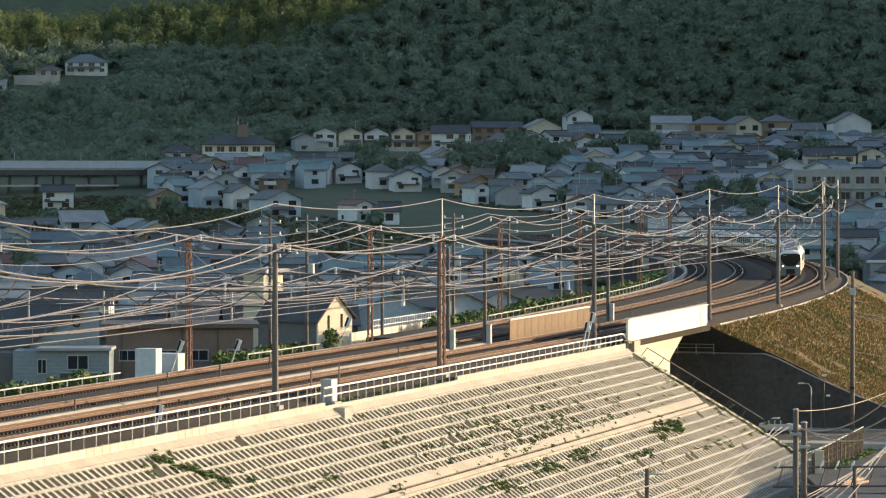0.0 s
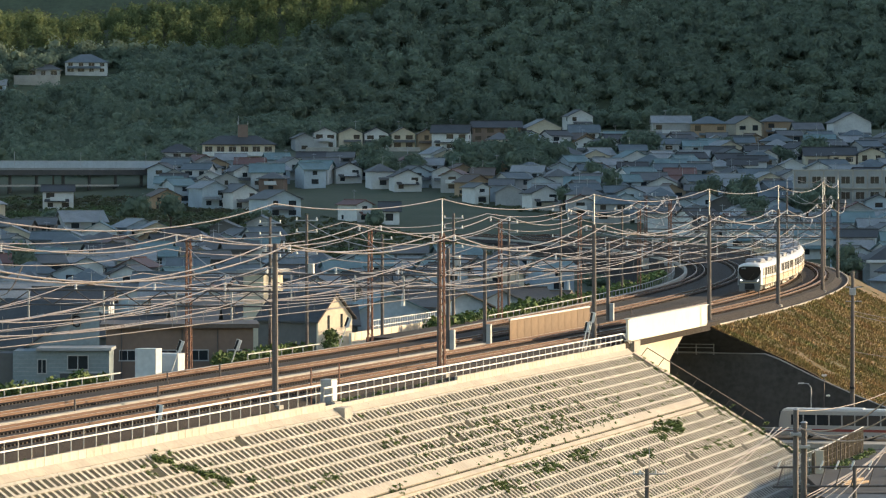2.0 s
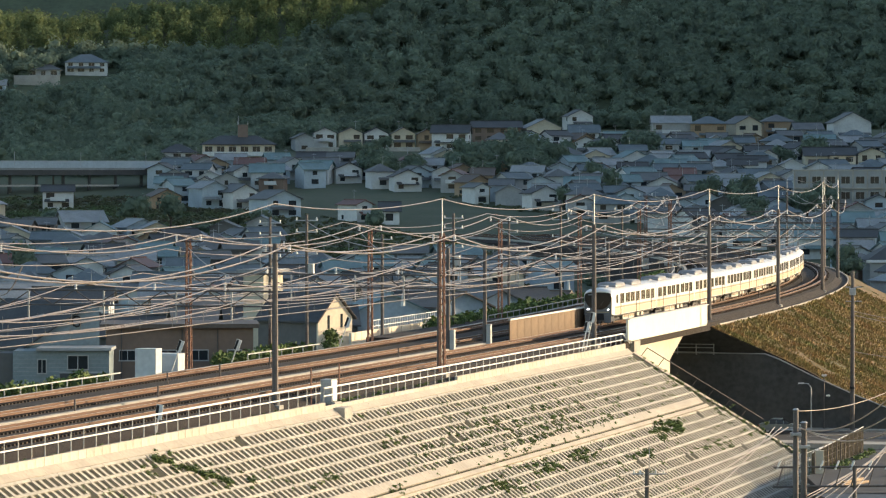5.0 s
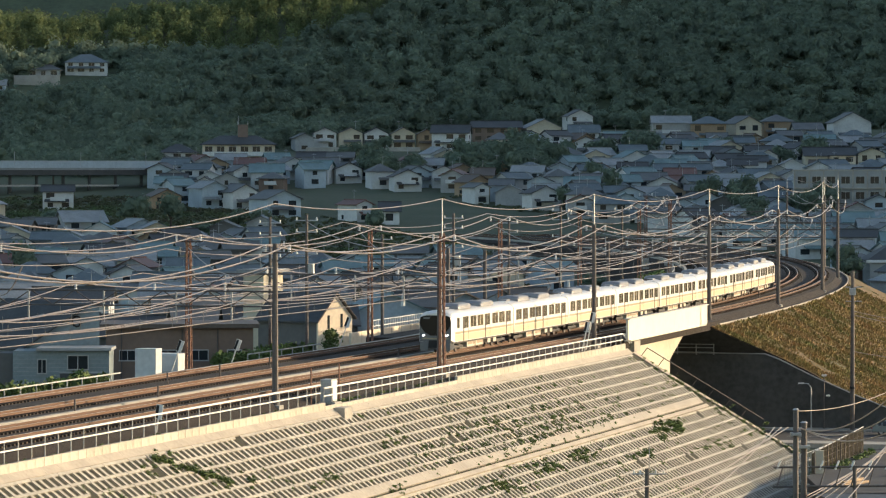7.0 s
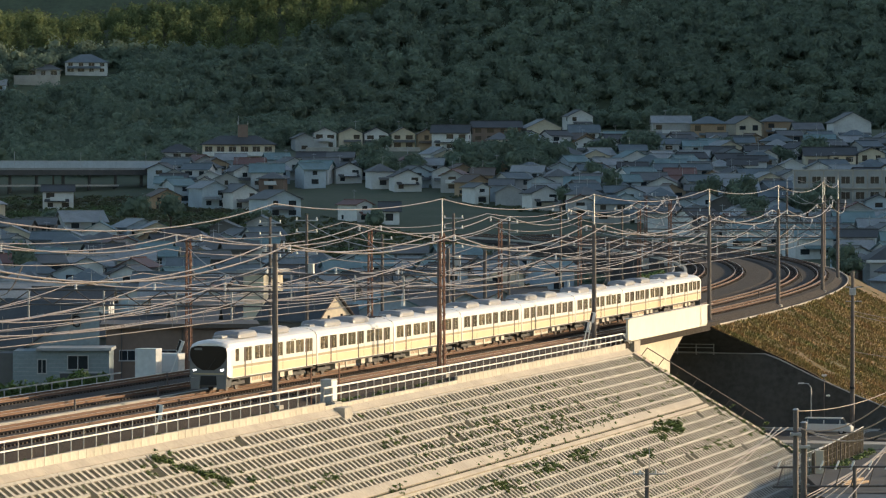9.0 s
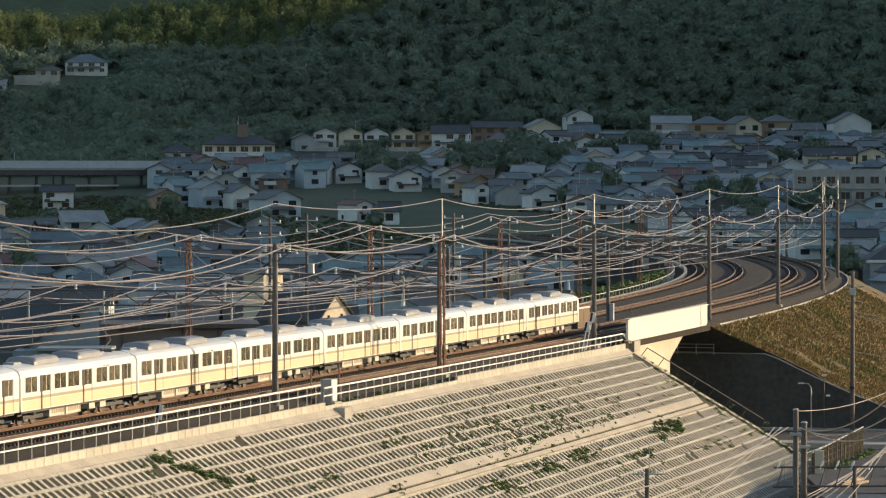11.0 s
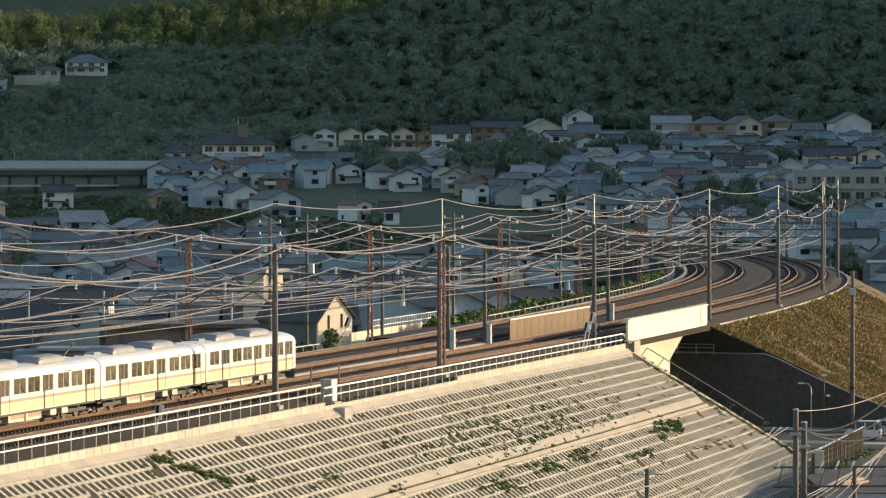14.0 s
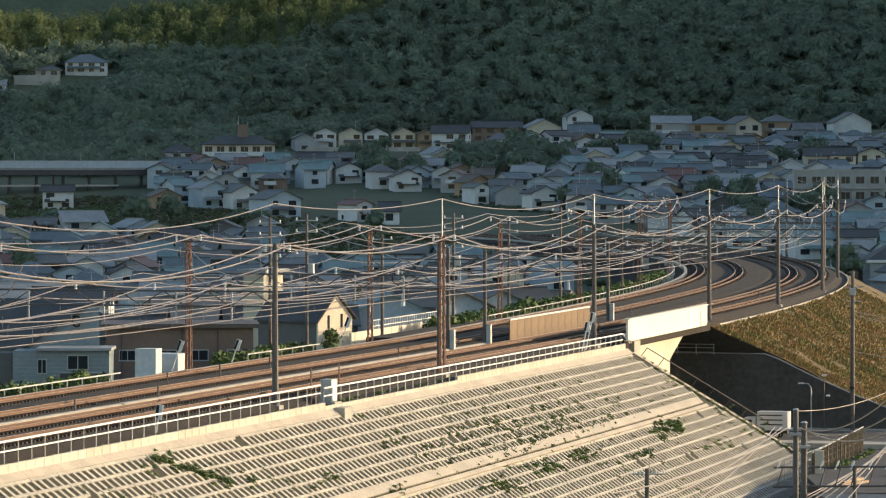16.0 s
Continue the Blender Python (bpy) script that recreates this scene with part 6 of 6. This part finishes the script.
# ---- lower ground by the road: poles, wires, walls ----
def hang(name, label, a, b, sag, r, group, mt="wire"):
    a, b = Vector(a), Vector(b)
    pts = []
    for i in range(21):
        u = i / 20
        p = a.lerp(b, u)
        p.z -= 4 * sag * u * (1 - u)
        pts.append(p)
    thing(name, label, "wire", group=group, data=tube_mesh(name, pts, r, M[mt], 5))


def build_roadside():
    p = thing("utility_pole", "tall grey concrete utility pole beside the underpass", "utility pole")
    p.matrix_world = pose(40.6, 391, -11.2)
    part("shaft", bar_mesh("shaft", [((0, 0, -0.5), (0, 0, 16.2), 0.25, 0.17)], M["steel"], 12), p)
    part("band", bar_mesh("band", [((0, 0, 4.5), (0, 0, 4.75), 0.27, 0.27)], M["black"], 12), p)
    for z in (14.6, 13.2):
        part("crossarm", bar_mesh("crossarm", [((-0.7, 0, z), (0.9, 0, z), 0.06, 0.06)], M["galv"]), p)
    part("box", boxes("box", [(-0.3, -0.3, 13.8, 0.3, 0.3, 14.5)], M["galv"], 0.04), p)
    for z, e in ((1.0, -0.6), (0.6, -0.9), (-3.0, -3.6)):
        hang("service_wire", "pale service wire leaving the tall pole", (40.8, 391, z), (58, 380, e), 0.6, 0.04, "service wires")
    p = thing("street_lamp", "slender street lamp by the dark wall", "street lamp")
    p.matrix_world = pose(36.6, 392, -10.93)
    part("shaft", bar_mesh("shaft", [((0, 0, 0), (0, 0, 4.3), 0.08, 0.06), ((0, 0, 4.3), (-0.3, 0, 4.7), 0.06, 0.05), ((-0.3, 0, 4.7), (-1.0, 0, 4.75), 0.05, 0.05)], M["galv"]), p)
    part("lamp_head", boxes("lamp_head", [(-1.3, -0.12, 4.68, -0.7, 0.12, 4.8)], M["pale"], 0.03), p)
    sg = thing("road_sign", "small pale sign lamps on a short arm", "sign")
    sg.matrix_world = pose(37.93, 392.5, -10.93)
    part("shaft", bar_mesh("shaft", [((0, 0, 0), (0, 0, 5.6), 0.06, 0.05), ((0, 0, 3.4), (0.4, 0, 3.5), 0.05, 0.05)], M["steel"]), sg)
    part("lamp", boxes("lamp", [(-0.25, -0.1, 5.4, 0.25, 0.1, 5.6), (0.2, -0.1, 3.4, 0.6, 0.1, 3.58)], M["pale"], 0.03), sg)
    # pair of near poles with their wires
    for x, y, top, r in ((17.9, 200.0, 2.95, 0.17), (18.45, 201.5, 2.2, 0.2)):
        p = thing("utility_pole", "dark grey utility pole with clamps and brackets", "utility pole", group="near poles")
        p.matrix_world = pose(x, y, -10.9)
        h = top + 10.9
        part("shaft", bar_mesh("shaft", [((0, 0, -0.5), (0, 0, h), r, r * 0.8)], M["steel"], 12), p)
        for z in np.arange(h - 3.6, h - 0.5, 0.45):
            part("step_bolt", bar_mesh("step_bolt", [((-0.3, 0, z), (0.3, 0, z), 0.025, 0.025)], M["galv"], 5), p)
        part("cap", bar_mesh("cap", [((0, 0, h), (0, 0, h + 0.08), r, r * 0.5)], M["galv"], 12), p)
        part("clamp", boxes("clamp", [(-r - 0.1, -r - 0.1, h - 1.3, r + 0.1, r + 0.1, h - 1.15)], M["galv"], 0.02), p)
    part("crossarm", bar_mesh("crossarm", [((-1.2, 0, 12.75), (0.4, 0, 12.75), 0.05, 0.05)], M["galv"]), p)
    for k in range(3):
        hang("supply_wire", "pale supply wire swinging up from the near pole", (18.2 + 0.15 * k, 201, 1.95 - 0.05 * k), (20.2 + 0.3 * k, 165, 7.2 - 0.8 * k), 1.1, 0.035, "supply wires")
        hang("supply_wire", "pale supply wire falling away over the slope", (17.6 - 0.35 * k, 201, 2.0), (7.0 + 1.2 * k, 165, 1.6 - 0.5 * k), 0.5, 0.03, "supply wires")
    hang("supply_wire", "grey stay wire between poles", (17.9, 200, 2.9), (26.5, 222, 3.4), 0.5, 0.025, "supply wires")
    # low contact gantry at the bottom of the view
    g = thing("pipe_gantry", "grey pipe gantry with insulators over a side track", "gantry")
    g.matrix_world = pose(18.6, 203, -0.2)
    part("beam", bar_mesh("beam", [((-1.6, 0, 0), (5.0, 0, 0.05), 0.06, 0.06), ((-1.6, 0, -1.0), (5.0, 0, -0.95), 0.06, 0.06)], M["steel"]), g)
    for x in (-1.4, 0.8, 1.6, 2.4, 3.3, 4.2):
        part("insulator", bar_mesh("insulator", [((x, 0, -0.1), (x + 0.2, 0, 0.35), 0.06, 0.05)], M["pale"], 8), g)
        part("strut", bar_mesh("strut", [((x, 0, -1.0), (x + 0.3, 0, 0.0), 0.035, 0.035)], M["steel"], 5), g)
    part("post", bar_mesh("post", [((2.6, 0, -12), (2.6, 0, 0.1), 0.1, 0.1)], M["steel"]), g)
    for k in range(6):
        hang("side_line_wire", "grey wire of the side line", (14.5 + 0.9 * k, 190, -1.9 + 0.12 * k), (27, 230, -0.6 + 0.25 * k), 0.3, 0.03, "side line wires")
    p = thing("utility_pole", "short dark pole with a crossarm and aerial", "utility pole")
    p.matrix_world = pose(9.32, 180, -13.5)
    part("shaft", bar_mesh("shaft", [((0, 0, -0.5), (0, 0, 15.0), 0.12, 0.1)], M["steel"], 10), p)
    part("aerial", bar_mesh("aerial", [((0.1, 0, 15.0), (0.1, 0, 16.1), 0.02, 0.015)], M["galv"], 5), p)
    part("crossarm", bar_mesh("crossarm", [((-0.75, 0, 14.75), (0.9, 0, 14.75), 0.035, 0.035)], M["galv"], 5), p)
    for x in (-0.6, -0.3, 0.4, 0.75):
        part("insulator", bar_mesh("insulator", [((x, 0, 14.75), (x, 0, 14.95), 0.05, 0.04)], M["pale"], 6), p)
    # concrete wall and mesh fence below the road
    wall = thing("yard_fence", "rusty tan mesh fence with weeds at its foot", "fence")
    a, b = Vector((31.9, 340.6, 0)), Vector((39.2, 367.7, 0))
    for i in range(12):
        p, q = a.lerp(b, i / 12), a.lerp(b, (i + 0.96) / 12)
        z1, z2 = -9.44 + 0.46 * i / 12, -9.44 + 0.46 * (i + 1) / 12
        bars = [((t.x, t.y, -11.3), (t.x, t.y, z1), 0.03, 0.03) for t in (p.lerp(q, k / 7) for k in range(8))]
        bars += [((p.x, p.y, z), (q.x, q.y, z + (z2 - z1)), 0.03, 0.03) for z in (-11.2, -10.7, -10.2, -9.7)]
        part("wall_panel", bar_mesh("wall_panel", bars, M["yardfence"], 4), wall)
        part("post", bar_mesh("post", [((p.x + 0.2, p.y, -11.4), (p.x + 0.2, p.y, z1 + 0.15), 0.05, 0.05)], M["steel"], 6), wall)
    part("top_rail", bar_mesh("top_rail", [((a.x, a.y, -9.4), (b.x, b.y, -8.93), 0.06, 0.06)], M["galv"], 6), wall)
    lot = [(31.0, 320), (70, 320), (70, 372), (42, 372), (39.0, 369), (31.2, 338)]
    top, foot = [(x, y, -11.25) for x, y in lot], [(x, y, -14.0) for x, y in lot]
    thing("yard", "dark asphalt yard below the road", "yard", kind="structure", data=mesh_of("yard", top + foot, [tuple(range(6))] + [(k, (k + 1) % 6, 6 + (k + 1) % 6, 6 + k) for k in range(6)], M["asphalt"]))
    tim = boxes("timber", [(-2.6, -0.14, 0, 2.6, 0.14, 0.2)], M["w_tan"], 0.02)
    for x, y, z, rz in ((34.0, 330.0, -11.25, 62), (34.5, 329.6, -11.25, 60), (34.3, 329.9, -11.04, 66), (39.5, 340, -11.25, 58)):
        thing("timber", "long pale timber lying in the yard", "timber", m=pose(x, y, z, 0, 0, rz), group="timbers in the yard", data=tim)
    post = boxes("gate_pillar", [(-0.35, -0.3, 0, 0.35, 0.3, 2.0)], M["w_cream"], 0.03)
    thing("gate_pillar", "cream rendered gate pillar by the wall", "pillar", m=pose(32.6, 341.5, -11.25), data=post)
    fen = thing("mesh_fence", "pale green metal mesh fence at the foot of the slope", "fence")
    for i in range(16):
        s = 40 + i * 1.3
        part("fence_post", bar_mesh("fence_post", [(line(s, 22.8, -13.4), line(s, 22.8, -10.6), 0.04, 0.04)], M["galv"], 5), fen)
    for z in (-10.6, -11.3, -12.0):
        part("fence_rail", bar_mesh("fence_rail", [(line(40, 22.8, z), line(59.5, 22.8, z), 0.03, 0.03)], M["galv"], 5), fen)
    hr = thing("stair_rail", "grey pipe handrail along the side of the slope", "handrail")
    ds = np.arange(0.5, 13, 1.6)
    for a, b in zip(ds, ds[1:]):
        part("pipe", bar_mesh("pipe", [(on_slope(slope_end(a) + 0.2, a, 1.0), on_slope(slope_end(b) + 0.2, b, 1.0), 0.05, 0.05)], M["steel"], 6), hr)
        part("post", bar_mesh("post", [(on_slope(slope_end(a) + 0.2, a, -0.2), on_slope(slope_end(a) + 0.2, a, 1.0), 0.04, 0.04)], M["steel"], 6), hr)
    for x, y, w, d, t, wl, rf, kd, rot in ((33.5, 318, 5, 4, 2.0, "w_brown", "r_dark", "flat", 12),):
        h = house(w, d, t, wl, rf, kd, seed=int(x), low=-1, porch=False, group="")
        h["label"] = "low dark flat-roofed shed below the road"
        h.matrix_world = pose(x, y, ground_z(x, y), 0, 0, rot)
    sp = []
    rng = random.Random(31)
    for _ in range(40):
        u = rng.choice((rng.uniform(0.25, 0.5), rng.uniform(0.65, 1.0)))
        sp.append((32.7 + 7.3 * u, 340 + 27.1 * u, -11.2, rng.uniform(0.25, 0.7), 0.9, rng.uniform(0, 6.3)))
    scatter("wall_weeds", "green weeds at the foot of the wall", "weeds", sp, [crown_data(300 + k, 60, 0.22, False) for k in range(3)], M["weed"])


build_roadside()


# ---- vehicles ----
def shell(name, profile, half, tuck, material, bevel=0.06):
    """A body from a side profile of (y, z); the upper part leans in by tuck."""
    zs = [z for _, z in profile]
    lo, hi = min(zs), max(zs)
    def side(sx):
        return [(sx * (half - tuck * max(0, (z - lo) / (hi - lo) - 0.5) * 2), y, z) for y, z in profile]
    me = loft(name, [side(-1), side(1)], material)
    bm = bmesh.new()
    bm.from_mesh(me)
    bmesh.ops.recalc_face_normals(bm, faces=bm.faces[:])
    bmesh.ops.bevel(bm, geom=bm.edges[:], offset=bevel, segments=2, affect="EDGES")
    bm.to_mesh(me)
    bm.free()
    return me


def paint(name, col):
    if name not in M:
        M[name] = mat(name, col, 0.3, var=0.05, scale=0.5, bump=0.0, spec=0.6)
    return M[name]


def wheels(ob, half, r, ys):
    tyre = bar_mesh("tyre", [((-0.1, 0, 0), (0.1, 0, 0), r, r)], M["black"], 18)
    rim = bar_mesh("rim", [((-0.11, 0, 0), (0.11, 0, 0), r * 0.58, r * 0.58)], M["galv"], 12)
    for y in ys:
        for sx in (-1, 1):
            w = part("wheel", tyre, ob, pose(sx * (half - 0.12), y, r))
            part("rim", rim, w)


def car(label, col_name, col, L, H, van=False):
    ob = thing("car", label, "car", group="vehicles on the road")
    h, b = L / 2, 0.28
    belt = 0.95
    body = [(-h, b), (h, b), (h, 0.62), (h - 0.12, 0.82), (h * 0.42, belt), (-h, belt), (-h, 0.5)]
    if van:
        body = [(-h, b), (h, b), (h, 0.7), (h - 0.35, belt + 0.1), (-h, belt + 0.1), (-h, 0.5)]
        belt += 0.1
    part("body", shell("body", body, 0.85, 0.04, paint(col_name, col)), ob)
    rear = -h + (0.06 if van else 0.55)
    front = h - 0.55 if van else h * 0.40
    part("cabin_glass", shell("cabin_glass", [(rear, belt - 0.02), (front, belt - 0.02), (front - (0.35 if van else 0.75), H - 0.06), (rear + (0.1 if van else 0.5), H - 0.06)], 0.80, 0.10, M["glass"], 0.04), ob, label="dark tinted windows")
    part("roof", shell("roof", [(rear + (0.1 if van else 0.55), H - 0.08), (front - (0.4 if van else 0.8), H - 0.08), (front - (0.45 if van else 0.9), H), (rear + (0.2 if van else 0.7), H)], 0.72, 0.02, paint(col_name, col), 0.02), ob)
    for sx in (-1, 1):
        for y in np.linspace(rear + 0.45, front - 0.55, 3):
            part("pillar", boxes("pillar", [(sx * 0.79 - 0.03, y - 0.05, belt - 0.02, sx * 0.79 + 0.02, y + 0.05, H - 0.2)], paint(col_name, col)), ob)
        part("headlight", boxes("headlight", [(sx * 0.62 - 0.18, h - 0.06, 0.58, sx * 0.62 + 0.18, h + 0.015, 0.74)], M["pale"], 0.02), ob)
        part("tail_light", boxes("tail_light", [(sx * 0.7 - 0.1, -h - 0.015, 0.6, sx * 0.7 + 0.1, -h + 0.05, 0.85)], paint("red_lens", (0.4, 0.02, 0.02)), 0.02), ob)
    wheels(ob, 0.85, 0.31, (-L * 0.29, L * 0.30))
    return ob


def bus():
    ob = thing("bus", "long white bus with a dark window band", "bus", group="vehicles on the road")
    part("body", shell("body", [(-5.6, 0.35), (5.6, 0.35), (5.65, 1.3), (5.45, 2.75), (-5.6, 2.75)], 1.24, 0.05, paint("bus_grey", (0.32, 0.33, 0.33)), 0.1), ob)
    part("roof", shell("roof", [(-5.5, 2.73), (5.35, 2.73), (5.2, 2.95), (-5.4, 2.95)], 1.18, 0.05, paint("car_white", (0.55, 0.55, 0.54)), 0.06), ob, label="bright white roof")
    part("air_unit", boxes("air_unit", [(-0.8, -2.5, 2.93, 0.8, 0.5, 3.05)], paint("car_white", (0.55, 0.55, 0.54)), 0.06), ob)
    for sx in (-1, 1):
        for i in range(8):
            y = -4.9 + 1.25 * i
            part("window", boxes("window", [(sx * 1.225 - 0.02, y - 0.56, 1.4, sx * 1.225 + 0.02, y + 0.56, 2.4)], M["glass"], 0.01), ob)
        part("stripe", boxes("stripe", [(sx * 1.245 - 0.008, -5.5, 0.8, sx * 1.245 + 0.008, 5.5, 1.05)], paint("car_red", (0.2, 0.025, 0.022))), ob)
    part("windscreen", boxes("windscreen", [(-1.1, 5.42, 1.3, 1.1, 5.62, 2.7)], M["glass"], 0.05), ob)
    wheels(ob, 1.24, 0.48, (-3.2, 3.0))
    return ob


def truck(label, col_name, col, L, H):
    ob = thing("truck", label, "truck", group="vehicles on the road")
    h = L / 2
    part("cab", shell("cab", [(h - 1.5, 0.45), (h, 0.45), (h + 0.02, 1.15), (h - 0.3, 2.0), (h - 1.5, 2.05)], 0.9, 0.08, paint("car_white", (0.55, 0.55, 0.54)), 0.07), ob)
    part("cab_window", shell("cab_window", [(h - 1.1, 1.25), (h - 0.1, 1.25), (h - 0.34, 1.85), (h - 1.1, 1.88)], 0.905, 0.08, M["glass"], 0.02), ob)
    part("cargo_box", boxes("cargo_box", [(-0.95, -h, 0.8, 0.95, h - 1.6, H)], paint(col_name, col), 0.05), ob)
    for sx in (-1, 1):
        for z in (1.3, 1.75, 2.2):
            part("panel_bar", boxes("panel_bar", [(sx * 0.955 - 0.006, -h + 0.5, z, sx * 0.955 + 0.006, h - 2.2 + 0.2 * z, z + 0.12)], M["brown"]), ob)
    part("chassis", boxes("chassis", [(-0.5, -h + 0.1, 0.5, 0.5, h - 0.3, 0.8)], M["under"]), ob)
    part("bumper", boxes("bumper", [(-0.88, h - 0.05, 0.4, 0.88, h + 0.05, 0.62)], M["galv"], 0.02), ob)
    wheels(ob, 0.9, 0.36, (-h + 1.1, h - 0.8))
    return ob


def drive(ob, s, t1, w1, t2, w2):
    """Steady run through two known places, from the clip's start to its end."""
    v = (w2 - w1) / (t2 - t1)
    VEHICLES.append((ob, s, [(t, w1 + v * (t - t1)) for t in (0.0, 4.0, 8.0, 12.0, 16.0)], -90 if v > 0 else 90))


drive(car("small white hatchback on the road", "car_white", (0.55, 0.55, 0.54), 3.9, 1.5), 82.0, 0.5, 18.0, 1.0, 21.4)
drive(bus(), 75.0, 1.5, 26.0, 3.0, 12.8)
drive(car("silver minivan with tinted windows on the road", "car_silver", (0.36, 0.38, 0.39), 4.7, 1.75, True), 82.0, 3.5, 19.4, 4.0, 23.9)
drive(car("dull grey saloon car on the road", "car_grey", (0.16, 0.19, 0.19), 4.3, 1.45), 82.0, 6.5, 23.2, 7.0, 26.0)
drive(car("white estate car with tinted windows on the road", "car_white", (0.55, 0.55, 0.54), 4.8, 1.6, True), 82.0, 8.5, 15.7, 9.0, 19.4)
drive(car("dark saloon car on the road", "car_dark", (0.05, 0.055, 0.06), 4.4, 1.45), 75.0, 8.8, 28.0, 9.0, 26.4)
drive(truck("small truck with white cab and red cargo box", "car_red", (0.2, 0.025, 0.022), 4.2, 2.35), 75.0, 12.0, 22.3, 12.5, 18.5)
drive(car("silver saloon car on the road", "car_silver", (0.36, 0.38, 0.39), 4.5, 1.45), 82.0, 13.0, 18.8, 13.5, 22.0)
drive(car("small white delivery van on the road", "car_white", (0.55, 0.55, 0.54), 3.4, 1.85, True), 75.0, 14.5, 20.3, 15.0, 16.6)
drive(truck("box truck with white cargo box and dark lettering bars", "car_white", (0.55, 0.55, 0.54), 4.6, 2.6), 75.0, 15.5, 18.2, 16.0, 14.5)


motions()
